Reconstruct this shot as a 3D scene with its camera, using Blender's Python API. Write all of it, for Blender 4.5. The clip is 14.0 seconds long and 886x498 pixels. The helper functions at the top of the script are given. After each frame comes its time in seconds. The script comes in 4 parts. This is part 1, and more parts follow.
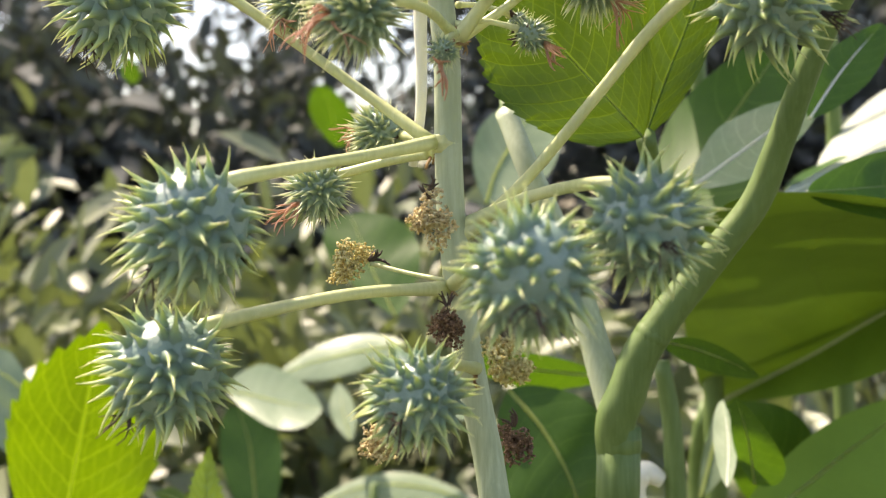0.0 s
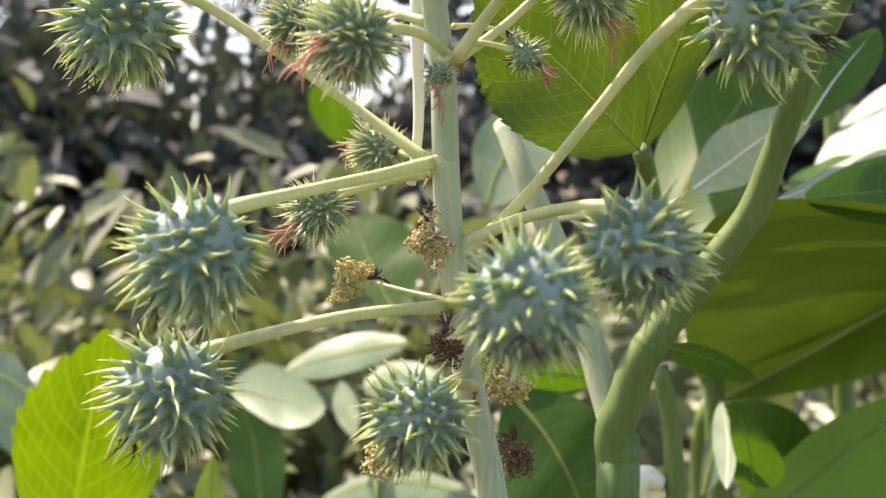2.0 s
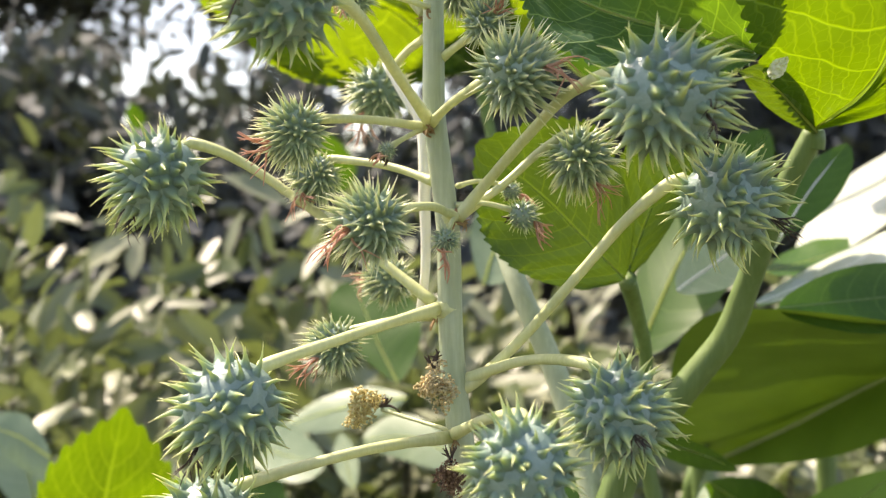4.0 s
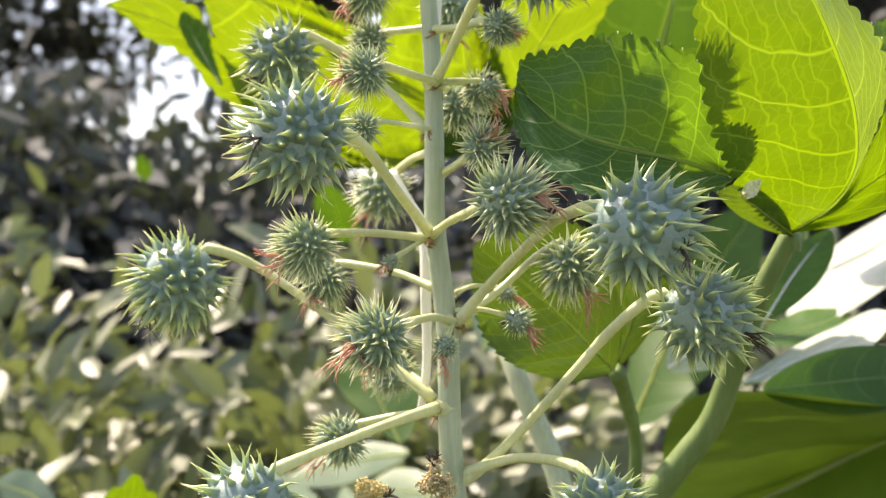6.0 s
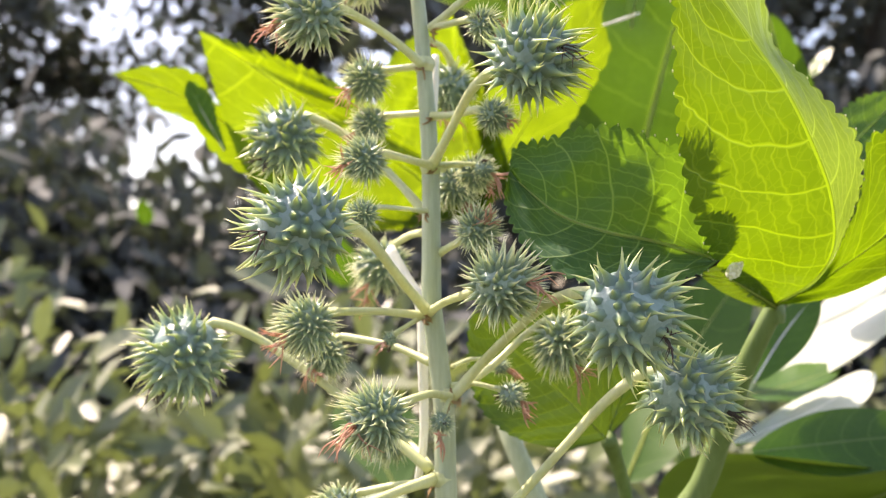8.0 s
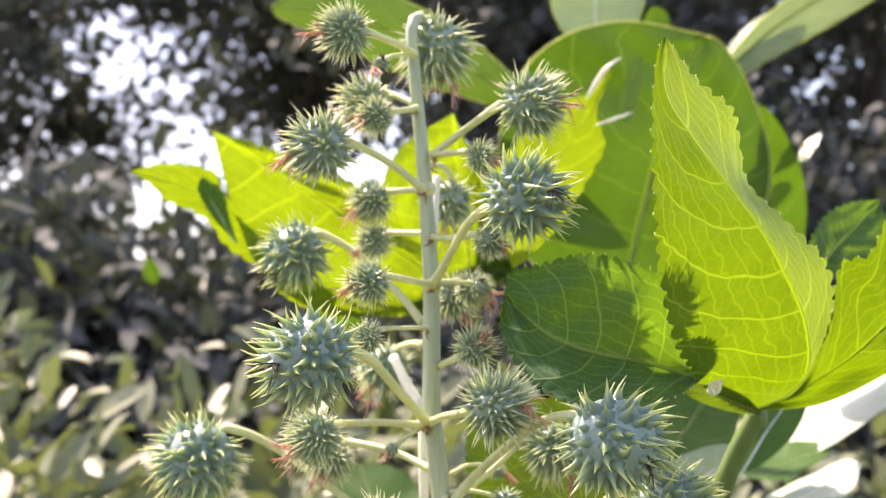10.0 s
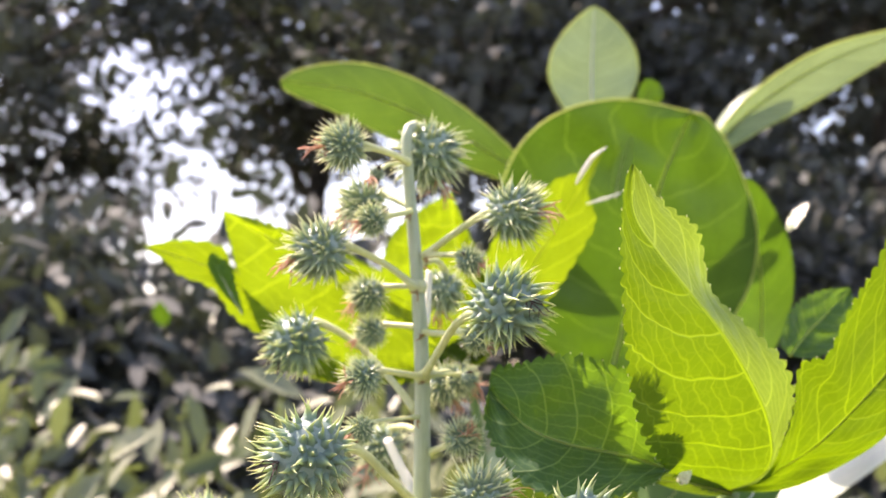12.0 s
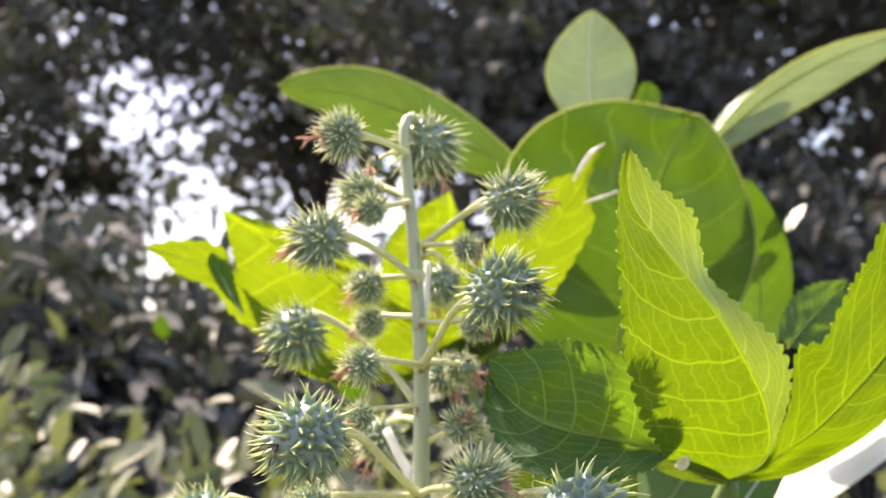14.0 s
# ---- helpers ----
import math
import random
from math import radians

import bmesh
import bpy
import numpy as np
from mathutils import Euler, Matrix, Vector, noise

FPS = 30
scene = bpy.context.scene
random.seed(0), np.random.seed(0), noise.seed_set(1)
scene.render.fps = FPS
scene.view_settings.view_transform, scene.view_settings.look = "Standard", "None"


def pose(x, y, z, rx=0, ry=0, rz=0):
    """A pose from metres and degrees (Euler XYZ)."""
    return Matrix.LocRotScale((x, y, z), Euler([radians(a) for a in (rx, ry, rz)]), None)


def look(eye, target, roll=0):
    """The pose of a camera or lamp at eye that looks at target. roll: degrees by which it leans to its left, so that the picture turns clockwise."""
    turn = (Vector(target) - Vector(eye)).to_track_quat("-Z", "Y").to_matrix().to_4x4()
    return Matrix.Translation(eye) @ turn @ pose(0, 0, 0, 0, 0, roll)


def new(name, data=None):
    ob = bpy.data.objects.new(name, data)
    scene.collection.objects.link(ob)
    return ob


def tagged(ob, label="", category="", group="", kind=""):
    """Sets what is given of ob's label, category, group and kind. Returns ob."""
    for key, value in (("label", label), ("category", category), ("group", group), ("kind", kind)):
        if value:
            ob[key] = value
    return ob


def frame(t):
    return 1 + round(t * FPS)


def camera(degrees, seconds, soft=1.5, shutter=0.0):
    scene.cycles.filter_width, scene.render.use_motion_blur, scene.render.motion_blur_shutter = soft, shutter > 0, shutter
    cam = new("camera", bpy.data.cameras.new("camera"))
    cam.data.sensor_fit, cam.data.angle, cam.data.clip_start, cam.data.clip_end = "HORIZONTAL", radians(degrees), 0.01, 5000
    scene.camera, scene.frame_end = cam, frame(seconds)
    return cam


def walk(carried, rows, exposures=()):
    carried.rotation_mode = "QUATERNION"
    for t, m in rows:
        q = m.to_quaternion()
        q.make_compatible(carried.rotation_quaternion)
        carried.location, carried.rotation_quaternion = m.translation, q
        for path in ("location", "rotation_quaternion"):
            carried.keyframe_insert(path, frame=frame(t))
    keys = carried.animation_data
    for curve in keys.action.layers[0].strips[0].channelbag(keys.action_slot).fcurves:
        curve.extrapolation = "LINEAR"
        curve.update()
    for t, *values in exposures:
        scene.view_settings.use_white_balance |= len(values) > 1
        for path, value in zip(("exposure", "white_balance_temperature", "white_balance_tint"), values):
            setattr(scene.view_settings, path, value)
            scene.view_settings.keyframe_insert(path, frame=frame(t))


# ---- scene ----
cam = camera(44.4, 14.0, soft=1.2)
cam.data.dof.use_dof = True
cam.data.dof.focus_distance = 0.265
cam.data.dof.aperture_fstop = 19.0
# seconds, eye, yaw, pitch, roll
ROWS = [
    (0.0, 0.00164, -0.00018, 1.30068, 0.439, -2.149, 0.364),
    (0.5, 0.00124, 0.00236, 1.29846, 0.466, -2.224, 0.592),
    (1.0, 0.0021, 0.00438, 1.29653, 0.543, -2.381, 0.722),
    (1.5, 0.0005, 0.00599, 1.29544, 0.544, -2.676, 0.964),
    (2.0, 0.00253, -0.00327, 1.30779, 0.51, -2.683, 0.987),
    (2.5, 0.00114, -0.01455, 1.3183, 0.376, -2.252, 0.832),
    (3.0, -0.00033, -0.02245, 1.32647, 0.205, -1.752, 0.73),
    (5.5, 0.00314, -0.04873, 1.35312, 0.476, -0.196, 0.583),
    (6.0, 0.00212, -0.05535, 1.35804, 0.461, 0.642, 0.581),
    (6.5, 0.00194, -0.05957, 1.36062, 0.45, 1.043, 0.583),
    (7.0, 0.00255, -0.06307, 1.36287, 0.398, 1.447, 0.672),
    (9.5, 0.00352, -0.08467, 1.38579, 0.449, 4.37, 0.371),
    (10.0, 0.00456, -0.09269, 1.39102, 0.565, 4.9, 0.39),
    (10.5, 0.00404, -0.09769, 1.39493, 0.582, 5.291, 0.329),
    (11.0, 0.00439, -0.10475, 1.40124, 0.685, 5.852, 0.238),
    (11.5, 0.00421, -0.11227, 1.40757, 0.843, 6.203, -0.234),
    (12.0, 0.01132, -0.12206, 1.40998, 1.015, 6.596, -0.064),
    (12.5, 0.01647, -0.12394, 1.40708, 0.959, 7.144, 0.533),
    (13.0, 0.01137, -0.12583, 1.40366, 0.861, 7.427, 0.421),
    (13.5, 0.0112, -0.12466, 1.40074, 1.019, 7.541, 0.442),
    (14.0, 0.01219, -0.12302, 1.40044, 1.091, 7.465, 0.286),
]
walk(cam, [(t, pose(x, y, z, 90 + pitch, roll, yaw)) for t, x, y, z, yaw, pitch, roll in ROWS],
     [(0.0, 1.27, 7700, 17), (4.0, 1.30, 7600, 18), (9.5, 1.56, 7400, 27), (12.0, 1.58, 7400, 28), (14.0, 1.48, 7500, 28)])

# ---------- world, sun ----------
SUN_DIR = Vector((-0.42, 0.35, 0.83)).normalized()      # towards the sun
world = bpy.data.worlds.new("sky")
world.use_nodes = True
scene.world = world
wn = world.node_tree.nodes
sky = wn.new("ShaderNodeTexSky")
sky.sky_type = "NISHITA"
sky.sun_disc = False
sky.sun_elevation = math.asin(SUN_DIR.z)
sky.sun_rotation = math.atan2(SUN_DIR.x, SUN_DIR.y)
sky.air_density, sky.dust_density, sky.ozone_density = 1.0, 2.0, 1.0
wn["Background"].inputs["Strength"].default_value = 0.15
world.node_tree.links.new(sky.outputs["Color"], wn["Background"].inputs["Color"])
sun = new("sun", bpy.data.lights.new("sun", "SUN"))
sun.data.energy, sun.data.angle, sun.data.color = 4.7, radians(0.55), (1.0, 0.94, 0.84)
sun.matrix_world = look((0, 0, 6), Vector((0, 0, 6)) - SUN_DIR)

rng = random.Random(7)
nrng = np.random.default_rng(11)


# ---------- materials ----------
class Nodes:
    """A small wrapper for writing node materials."""

    def __init__(self, name):
        self.mat = bpy.data.materials.new(name)
        self.mat.use_nodes = True
        self.tree = self.mat.node_tree
        self.out = self.tree.nodes["Material Output"]
        self.bsdf = self.tree.nodes["Principled BSDF"]

    def add(self, kind, **values):
        node = self.tree.nodes.new(kind)
        for key, value in values.items():
            node.inputs[key].default_value = value
        return node

    def link(self, a, b):
        self.tree.links.new(a, b)

    def math(self, op, a, b=0.0, clamp=False):
        node = self.tree.nodes.new("ShaderNodeMath")
        node.operation, node.use_clamp = op, clamp
        for i, v in enumerate((a, b)):
            if isinstance(v, (int, float)):
                node.inputs[i].default_value = v
            else:
                self.link(v, node.inputs[i])
        return node.outputs[0]

    def noise(self, scale, detail=4.0, rough=0.55, vector=None):
        node = self.add("ShaderNodeTexNoise", Scale=scale, Detail=detail, Roughness=rough)
        self.link(vector if vector else self.coord("Object"), node.inputs["Vector"])
        return node.outputs["Fac"]

    def coord(self, kind):
        return self.tree.nodes.new("ShaderNodeTexCoord").outputs[kind]

    def ramp(self, fac, stops):
        node = self.tree.nodes.new("ShaderNodeValToRGB")
        e = node.color_ramp.elements
        while len(e) < len(stops):
            e.new(0.5)
        for el, (p, c) in zip(e, stops):
            el.position, el.color = p, (*c, 1)
        self.link(fac, node.inputs["Fac"])
        return node.outputs["Color"]

    def mix(self, fac, a, b, mode="MIX"):
        node = self.tree.nodes.new("ShaderNodeMix")
        node.data_type, node.blend_type = "RGBA", mode
        for key, v in ((0, fac), (6, a), (7, b)):
            if isinstance(v, (int, float)):
                node.inputs[key].default_value = v
            elif isinstance(v, tuple):
                node.inputs[key].default_value = (*v, 1)
            else:
                self.link(v, node.inputs[key])
        return node.outputs[2]

    def bump(self, height, strength, distance, shader=None):
        node = self.add("ShaderNodeBump", Strength=strength, Distance=distance)
        self.link(height, node.inputs["Height"])
        self.link(node.outputs["Normal"], (shader or self.bsdf).inputs["Normal"])
        return node

    def translucent(self, color, share):
        """Lets a share of the light through the sheet."""
        tr = self.add("ShaderNodeBsdfTranslucent")
        if isinstance(color, tuple):
            tr.inputs["Color"].default_value = (*color, 1)
        else:
            self.link(color, tr.inputs["Color"])
        mixer = self.add("ShaderNodeMixShader", Fac=share)
        self.link(self.bsdf.outputs[0], mixer.inputs[1])
        self.link(tr.outputs[0], mixer.inputs[2])
        self.link(mixer.outputs[0], self.out.inputs["Surface"])
        return tr


def stalk_material(name, low, high, scale=260.0, rough=0.5, share=0.0):
    n = Nodes(name)
    stretch = n.tree.nodes.new("ShaderNodeMapping")
    stretch.inputs["Scale"].default_value = (1.0, 1.0, 0.1)
    n.link(n.coord("Object"), stretch.inputs["Vector"])
    f = n.noise(scale, 5)
    g = n.noise(scale * 0.12, 3)
    streak = n.noise(scale * 2.5, 4, 0.6, stretch.outputs["Vector"])
    c = n.ramp(g, [(0.3, low), (0.7, high)])
    c = n.mix(n.math("MULTIPLY", n.math("SUBTRACT", streak, 0.42, True), 1.6, True), c, tuple(min(0.9, v * 1.3 + 0.04) for v in high))
    c = n.mix(n.math("MULTIPLY", f, 0.35), c, tuple(v * 0.7 for v in low))
    n.link(c, n.bsdf.inputs["Base Color"])
    n.bsdf.inputs["Roughness"].default_value = rough
    n.bump(f, 0.25, 0.0006)
    if share:
        n.translucent(high, share)
    return n.mat


def capsule_material(name, tint):
    n = Nodes(name)
    g = n.noise(240, 4)
    f = n.noise(1100, 4)
    info = n.tree.nodes.new("ShaderNodeObjectInfo").outputs["Random"]
    c = n.ramp(g, [(0.25, (0.14, 0.205, 0.168)), (0.55, (0.20, 0.272, 0.232)), (0.8, (0.32, 0.385, 0.345))])
    c = n.mix(n.math("MULTIPLY", info, 0.35), c, tint)
    c = n.mix(n.math("MULTIPLY", f, 0.25), c, (0.29, 0.39, 0.355))
    n.link(c, n.bsdf.inputs["Base Color"])
    n.bsdf.inputs["Roughness"].default_value = 0.36
    n.bsdf.inputs["Specular IOR Level"].default_value = 0.55
    n.bsdf.inputs["Subsurface Weight"].default_value = 0.0
    n.bump(n.math("ADD", f, n.noise(420, 3)), 0.35, 0.0008)
    return n.mat


def spine_material(name, stops):
    n = Nodes(name)
    sep = n.tree.nodes.new("ShaderNodeSeparateXYZ")
    n.link(n.coord("UV"), sep.inputs[0])
    g = n.noise(400, 3)
    along = n.math("ADD", sep.outputs[0], n.math("MULTIPLY", n.math("SUBTRACT", g, 0.5), 0.35))
    c = n.ramp(along, stops)
    n.link(c, n.bsdf.inputs["Base Color"])
    n.bsdf.inputs["Roughness"].default_value = 0.33
    n.bsdf.inputs["Specular IOR Level"].default_value = 0.6
    n.translucent(c, 0.34)
    return n.mat


def leaf_material(name, skin, skin2, through_light, vein, n_veins, share=0.55, rough=0.42, vein_width=0.075, relief=0.55, gloss=0.4, ladder=0.45):
    """A leaf blade: UV x runs from base to tip, UV y from -1 to 1 across the blade."""
    n = Nodes(name)
    sep = n.tree.nodes.new("ShaderNodeSeparateXYZ")
    n.link(n.coord("UV"), sep.inputs[0])
    u, v = sep.outputs[0], sep.outputs[1]
    wob = n.math("MULTIPLY", n.math("SUBTRACT", n.noise(70, 2), 0.5), 0.10)
    av = n.math("ABSOLUTE", v)
    mid = n.math("LESS_THAN", av, 0.028)
    # side veins sweep forward to the margin
    s = n.math("MULTIPLY", n.math("ADD", n.math("SUBTRACT", u, n.math("MULTIPLY", n.math("POWER", av, 1.7), 0.17)), n.math("MULTIPLY", wob, 0.4)), n_veins)
    tri = n.math("ABSOLUTE", n.math("SUBTRACT", n.math("FRACT", s), 0.5))
    side = n.math("SUBTRACT", 1.0, n.math("MULTIPLY", tri, 1.0 / vein_width), True)
    # fine net between the side veins
    vor = n.add("ShaderNodeTexVoronoi", Scale=240.0)
    vor.feature = "DISTANCE_TO_EDGE"
    n.link(n.coord("Object"), vor.inputs["Vector"])
    net = n.math("SUBTRACT", 1.0, n.math("MULTIPLY", vor.outputs["Distance"], 14.0), True)
    rung = n.math("ABSOLUTE", n.math("SUBTRACT", n.math("FRACT", n.math("ADD", n.math("MULTIPLY", v, 7.0), n.math("MULTIPLY", n.noise(110, 2), 1.5))), 0.5))
    rungs = n.math("SUBTRACT", 1.0, n.math("MULTIPLY", rung, 9.0), True)
    veins = n.math("MAXIMUM", n.math("MAXIMUM", mid, side), n.math("MAXIMUM", n.math("MULTIPLY", net, 0.16), n.math("MULTIPLY", rungs, ladder)))
    big = n.noise(24, 4)
    fine = n.noise(420, 4)
    c = n.ramp(big, [(0.3, skin), (0.7, skin2)])
    c = n.mix(n.math("MULTIPLY", fine, 0.3), c, tuple(x * 0.6 for x in skin))
    c = n.mix(n.math("MULTIPLY", veins, 0.5), c, vein)
    n.link(c, n.bsdf.inputs["Base Color"])
    n.bsdf.inputs["Roughness"].default_value = rough
    n.bsdf.inputs["Specular IOR Level"].default_value = gloss
    # coarse mottling, widened to stand in for shadow smears on the blade
    t = n.ramp(big, [(0.28, tuple(x * 0.6 for x in through_light)), (0.72, tuple(x * 1.06 for x in through_light))])
    t = n.mix(n.math("MULTIPLY", fine, 0.25), t, tuple(x * 0.7 for x in through_light))
    t = n.mix(n.math("MULTIPLY", veins, 0.8), t, tuple(min(1.0, x * 1.35 + 0.04 * (k < 2)) for k, x in enumerate(through_light)))
    puff = n.math("SUBTRACT", n.math("MULTIPLY", tri, 1.2), n.math("MULTIPLY", veins, 0.35))
    n.bump(puff, relief, 0.0016)
    n.translucent(t, share)
    return n.mat


def plain_leaf_material(name, a, b, through_light, share, rough):
    n = Nodes(name)
    geo = n.tree.nodes.new("ShaderNodeNewGeometry")
    c = n.ramp(geo.outputs["Random Per Island"], [(0.0, a), (1.0, b)])
    c = n.mix(n.math("MULTIPLY", n.noise(60, 3), 0.4), c, tuple(x * 0.6 for x in a))
    n.link(c, n.bsdf.inputs["Base Color"])
    n.bsdf.inputs["Roughness"].default_value = rough
    n.translucent(through_light, share)
    return n.mat


def crumb_material(name, a, b):
    n = Nodes(name)
    geo = n.tree.nodes.new("ShaderNodeNewGeometry")
    c = n.ramp(geo.outputs["Random Per Island"], [(0.0, a), (0.8, b), (1.0, tuple(min(1, x * 1.3) for x in b))])
    c = n.mix(n.math("MULTIPLY", n.noise(900, 3), 0.5), c, tuple(x * 0.5 for x in a))
    n.link(c, n.bsdf.inputs["Base Color"])
    n.bsdf.inputs["Roughness"].default_value = 0.75
    n.translucent(b, 0.2)
    return n.mat


def soil_material():
    n = Nodes("soil")
    c = n.ramp(n.noise(1.4, 6), [(0.3, (0.05, 0.045, 0.025)), (0.5, (0.07, 0.085, 0.03)), (0.7, (0.13, 0.11, 0.07))])
    c = n.mix(n.math("MULTIPLY", n.noise(60, 5), 0.5), c, (0.04, 0.035, 0.02))
    n.link(c, n.bsdf.inputs["Base Color"])
    n.bsdf.inputs["Roughness"].default_value = 0.9
    n.bump(n.noise(40, 6), 0.6, 0.02)
    return n.mat


def bark_material():
    n = Nodes("bark")
    c = n.ramp(n.noise(9, 6), [(0.3, (0.03, 0.026, 0.022)), (0.7, (0.075, 0.065, 0.055))])
    n.link(c, n.bsdf.inputs["Base Color"])
    n.bsdf.inputs["Roughness"].default_value = 0.9
    n.bump(n.noise(30, 6), 0.8, 0.02)
    return n.mat


M_CAPSULE = capsule_material("capsule_skin", (0.17, 0.29, 0.21))
M_CAPSULE_YOUNG = capsule_material("capsule_skin_young", (0.26, 0.38, 0.16))
M_SPINE = spine_material("spine_skin", [(0.06, (0.18, 0.27, 0.22)), (0.28, (0.27, 0.39, 0.26)), (0.55, (0.56, 0.66, 0.28)), (1.0, (0.88, 0.86, 0.46))])
M_SPINE_YOUNG = spine_material("spine_skin_young", [(0.05, (0.19, 0.28, 0.20)), (0.30, (0.34, 0.44, 0.26)), (0.52, (0.68, 0.73, 0.42)), (1.0, (0.92, 0.89, 0.68))])
M_STEM = stalk_material("stem_skin", (0.30, 0.36, 0.22), (0.43, 0.48, 0.32), 300, 0.5)
M_STALK = stalk_material("stalk_skin", (0.52, 0.57, 0.25), (0.71, 0.74, 0.43), 340, 0.45, 0.2)
M_BRANCH = stalk_material("branch_skin", (0.07, 0.125, 0.022), (0.115, 0.18, 0.042), 200, 0.55)
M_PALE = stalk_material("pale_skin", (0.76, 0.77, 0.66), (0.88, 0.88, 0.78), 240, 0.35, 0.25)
M_RIB = stalk_material("rib_skin", (0.44, 0.52, 0.18), (0.60, 0.66, 0.30), 300, 0.5, 0.8)
M_STIGMA = stalk_material("stigma_skin", (0.50, 0.25, 0.16), (0.72, 0.43, 0.31), 900, 0.6, 0.35)
M_WITHERED = stalk_material("withered_skin", (0.035, 0.025, 0.02), (0.09, 0.055, 0.035), 900, 0.8)
M_BRACT = stalk_material("bract_skin", (0.24, 0.13, 0.06), (0.42, 0.28, 0.12), 900, 0.7, 0.2)
M_TAN = crumb_material("dry_flower_tan", (0.58, 0.43, 0.20), (0.86, 0.72, 0.43))
M_BROWN = crumb_material("dry_flower_brown", (0.12, 0.065, 0.04), (0.36, 0.22, 0.14))
M_YELLOW = crumb_material("flower_yellow", (0.68, 0.54, 0.18), (0.88, 0.77, 0.42))
M_CASTOR = leaf_material("castor_blade", (0.040, 0.13, 0.012), (0.068, 0.17, 0.018), (0.13, 0.225, 0.002), (0.30, 0.40, 0.10), 10, vein_width=0.045, relief=0.5)
# Same blade as castor_blade with brighter, more translucent colours.
M_CASTOR_BRIGHT = leaf_material("castor_blade_bright", (0.06, 0.15, 0.022), (0.09, 0.19, 0.03), (0.185, 0.28, 0.004), (0.32, 0.42, 0.10), 8, 0.64, vein_width=0.05)
# Dark bluish copy of castor_blade: the shade on these lobes is in the colour.
M_CASTOR_SHADED = leaf_material("castor_blade_shaded", (0.028, 0.085, 0.048), (0.042, 0.11, 0.06), (0.15, 0.30, 0.010), (0.42, 0.56, 0.24), 7, 0.48, 0.55, vein_width=0.045, gloss=0.15)
# Dimmer copy of castor_blade; half shade is put into its through-light colour.
M_CASTOR_HALF_SHADE = leaf_material("castor_blade_half_shade", (0.045, 0.12, 0.02), (0.07, 0.15, 0.028), (0.09, 0.155, 0.003), (0.20, 0.30, 0.07), 9, 0.42, vein_width=0.045)
# Pale blade for the weed; on the big leaf's right half a painted sheen.
M_CASTOR_PALE_SHEEN = leaf_material("castor_blade_pale_sheen", (0.13, 0.22, 0.07), (0.18, 0.27, 0.11), (0.17, 0.27, 0.018), (0.34, 0.45, 0.20), 10, 0.55, 0.3, vein_width=0.045, relief=0.5)
M_WAXY = leaf_material("waxy_blade", (0.048, 0.13, 0.02), (0.078, 0.17, 0.033), (0.064, 0.145, 0.003), (0.22, 0.31, 0.10), 8, 0.5, 0.34, 0.03, 0.06, ladder=0.1)
# Lighter copy of waxy_blade; the stronger light on it is put into the colour.
M_WAXY_LIT = leaf_material("waxy_blade_lit", (0.085, 0.165, 0.05), (0.13, 0.215, 0.08), (0.085, 0.168, 0.010), (0.24, 0.33, 0.13), 8, 0.5, 0.32, 0.03, 0.06, ladder=0.1)
# Copy of waxy_blade with the shade on these leaves put into its colours.
M_WAXY_SHADED = leaf_material("waxy_blade_shaded", (0.14, 0.25, 0.036), (0.19, 0.32, 0.05), (0.075, 0.14, 0.008), (0.12, 0.19, 0.035), 6, 0.1, 0.55, 0.02, 0.2, 0.12, ladder=0.12)
# Pale leaf colour, kept light enough to stand in for sun glare too.
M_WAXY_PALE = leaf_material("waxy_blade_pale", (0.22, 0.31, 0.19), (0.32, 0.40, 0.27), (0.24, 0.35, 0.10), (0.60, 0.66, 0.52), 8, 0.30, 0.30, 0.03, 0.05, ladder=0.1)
# Near-white copy of the waxy blade; sun glare is painted into its base colour.
M_WAXY_GLARE = leaf_material("waxy_blade_glare", (0.48, 0.54, 0.44), (0.62, 0.66, 0.58), (0.30, 0.38, 0.16), (0.70, 0.74, 0.64), 8, 0.25, 0.28, 0.03, 0.06, ladder=0.1)
M_SHRUB = plain_leaf_material("shrub_leaf", (0.07, 0.10, 0.038), (0.29, 0.31, 0.195), (0.20, 0.26, 0.06), 0.2, 0.44)
# Lifted grey-blue tone: haze over the distant foliage is put into the colour.
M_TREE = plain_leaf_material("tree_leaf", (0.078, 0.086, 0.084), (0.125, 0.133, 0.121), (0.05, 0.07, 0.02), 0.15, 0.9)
M_SOIL = soil_material()
M_BARK = bark_material()


# ---------- mesh helpers ----------
def mesh_of(name, verts, faces, material, uvs=None, smooth=True):
    me = bpy.data.meshes.new(name)
    me.from_pydata([tuple(v) for v in verts], [], faces)
    me.materials.append(material)
    if smooth:
        me.polygons.foreach_set("use_smooth", [True] * len(me.polygons))
    if uvs is not None:
        layer = me.uv_layers.new(name="UVMap")
        idx = np.empty(len(me.loops), dtype=np.int32)
        me.loops.foreach_get("vertex_index", idx)
        layer.data.foreach_set("uv", np.asarray(uvs, dtype=np.float32)[idx].ravel())
    me.update()
    return me


def part(name, me, parent=None, label="", at=None):
    """Links a mesh as one object, under a thing or a part when one is given; the mesh lies at the world place at."""
    ob = new(name, me)
    m = Matrix.Translation(at) if at is not None else Matrix()
    ob.matrix_world = m
    if parent is not None:
        ob.parent = parent
        up = parent.matrix_basis.copy()
        if parent.parent is not None:
            up = parent.parent.matrix_basis @ parent.matrix_parent_inverse @ up
        ob.matrix_parent_inverse = up.inverted()
    if label:
        tagged(ob, label)
    return ob


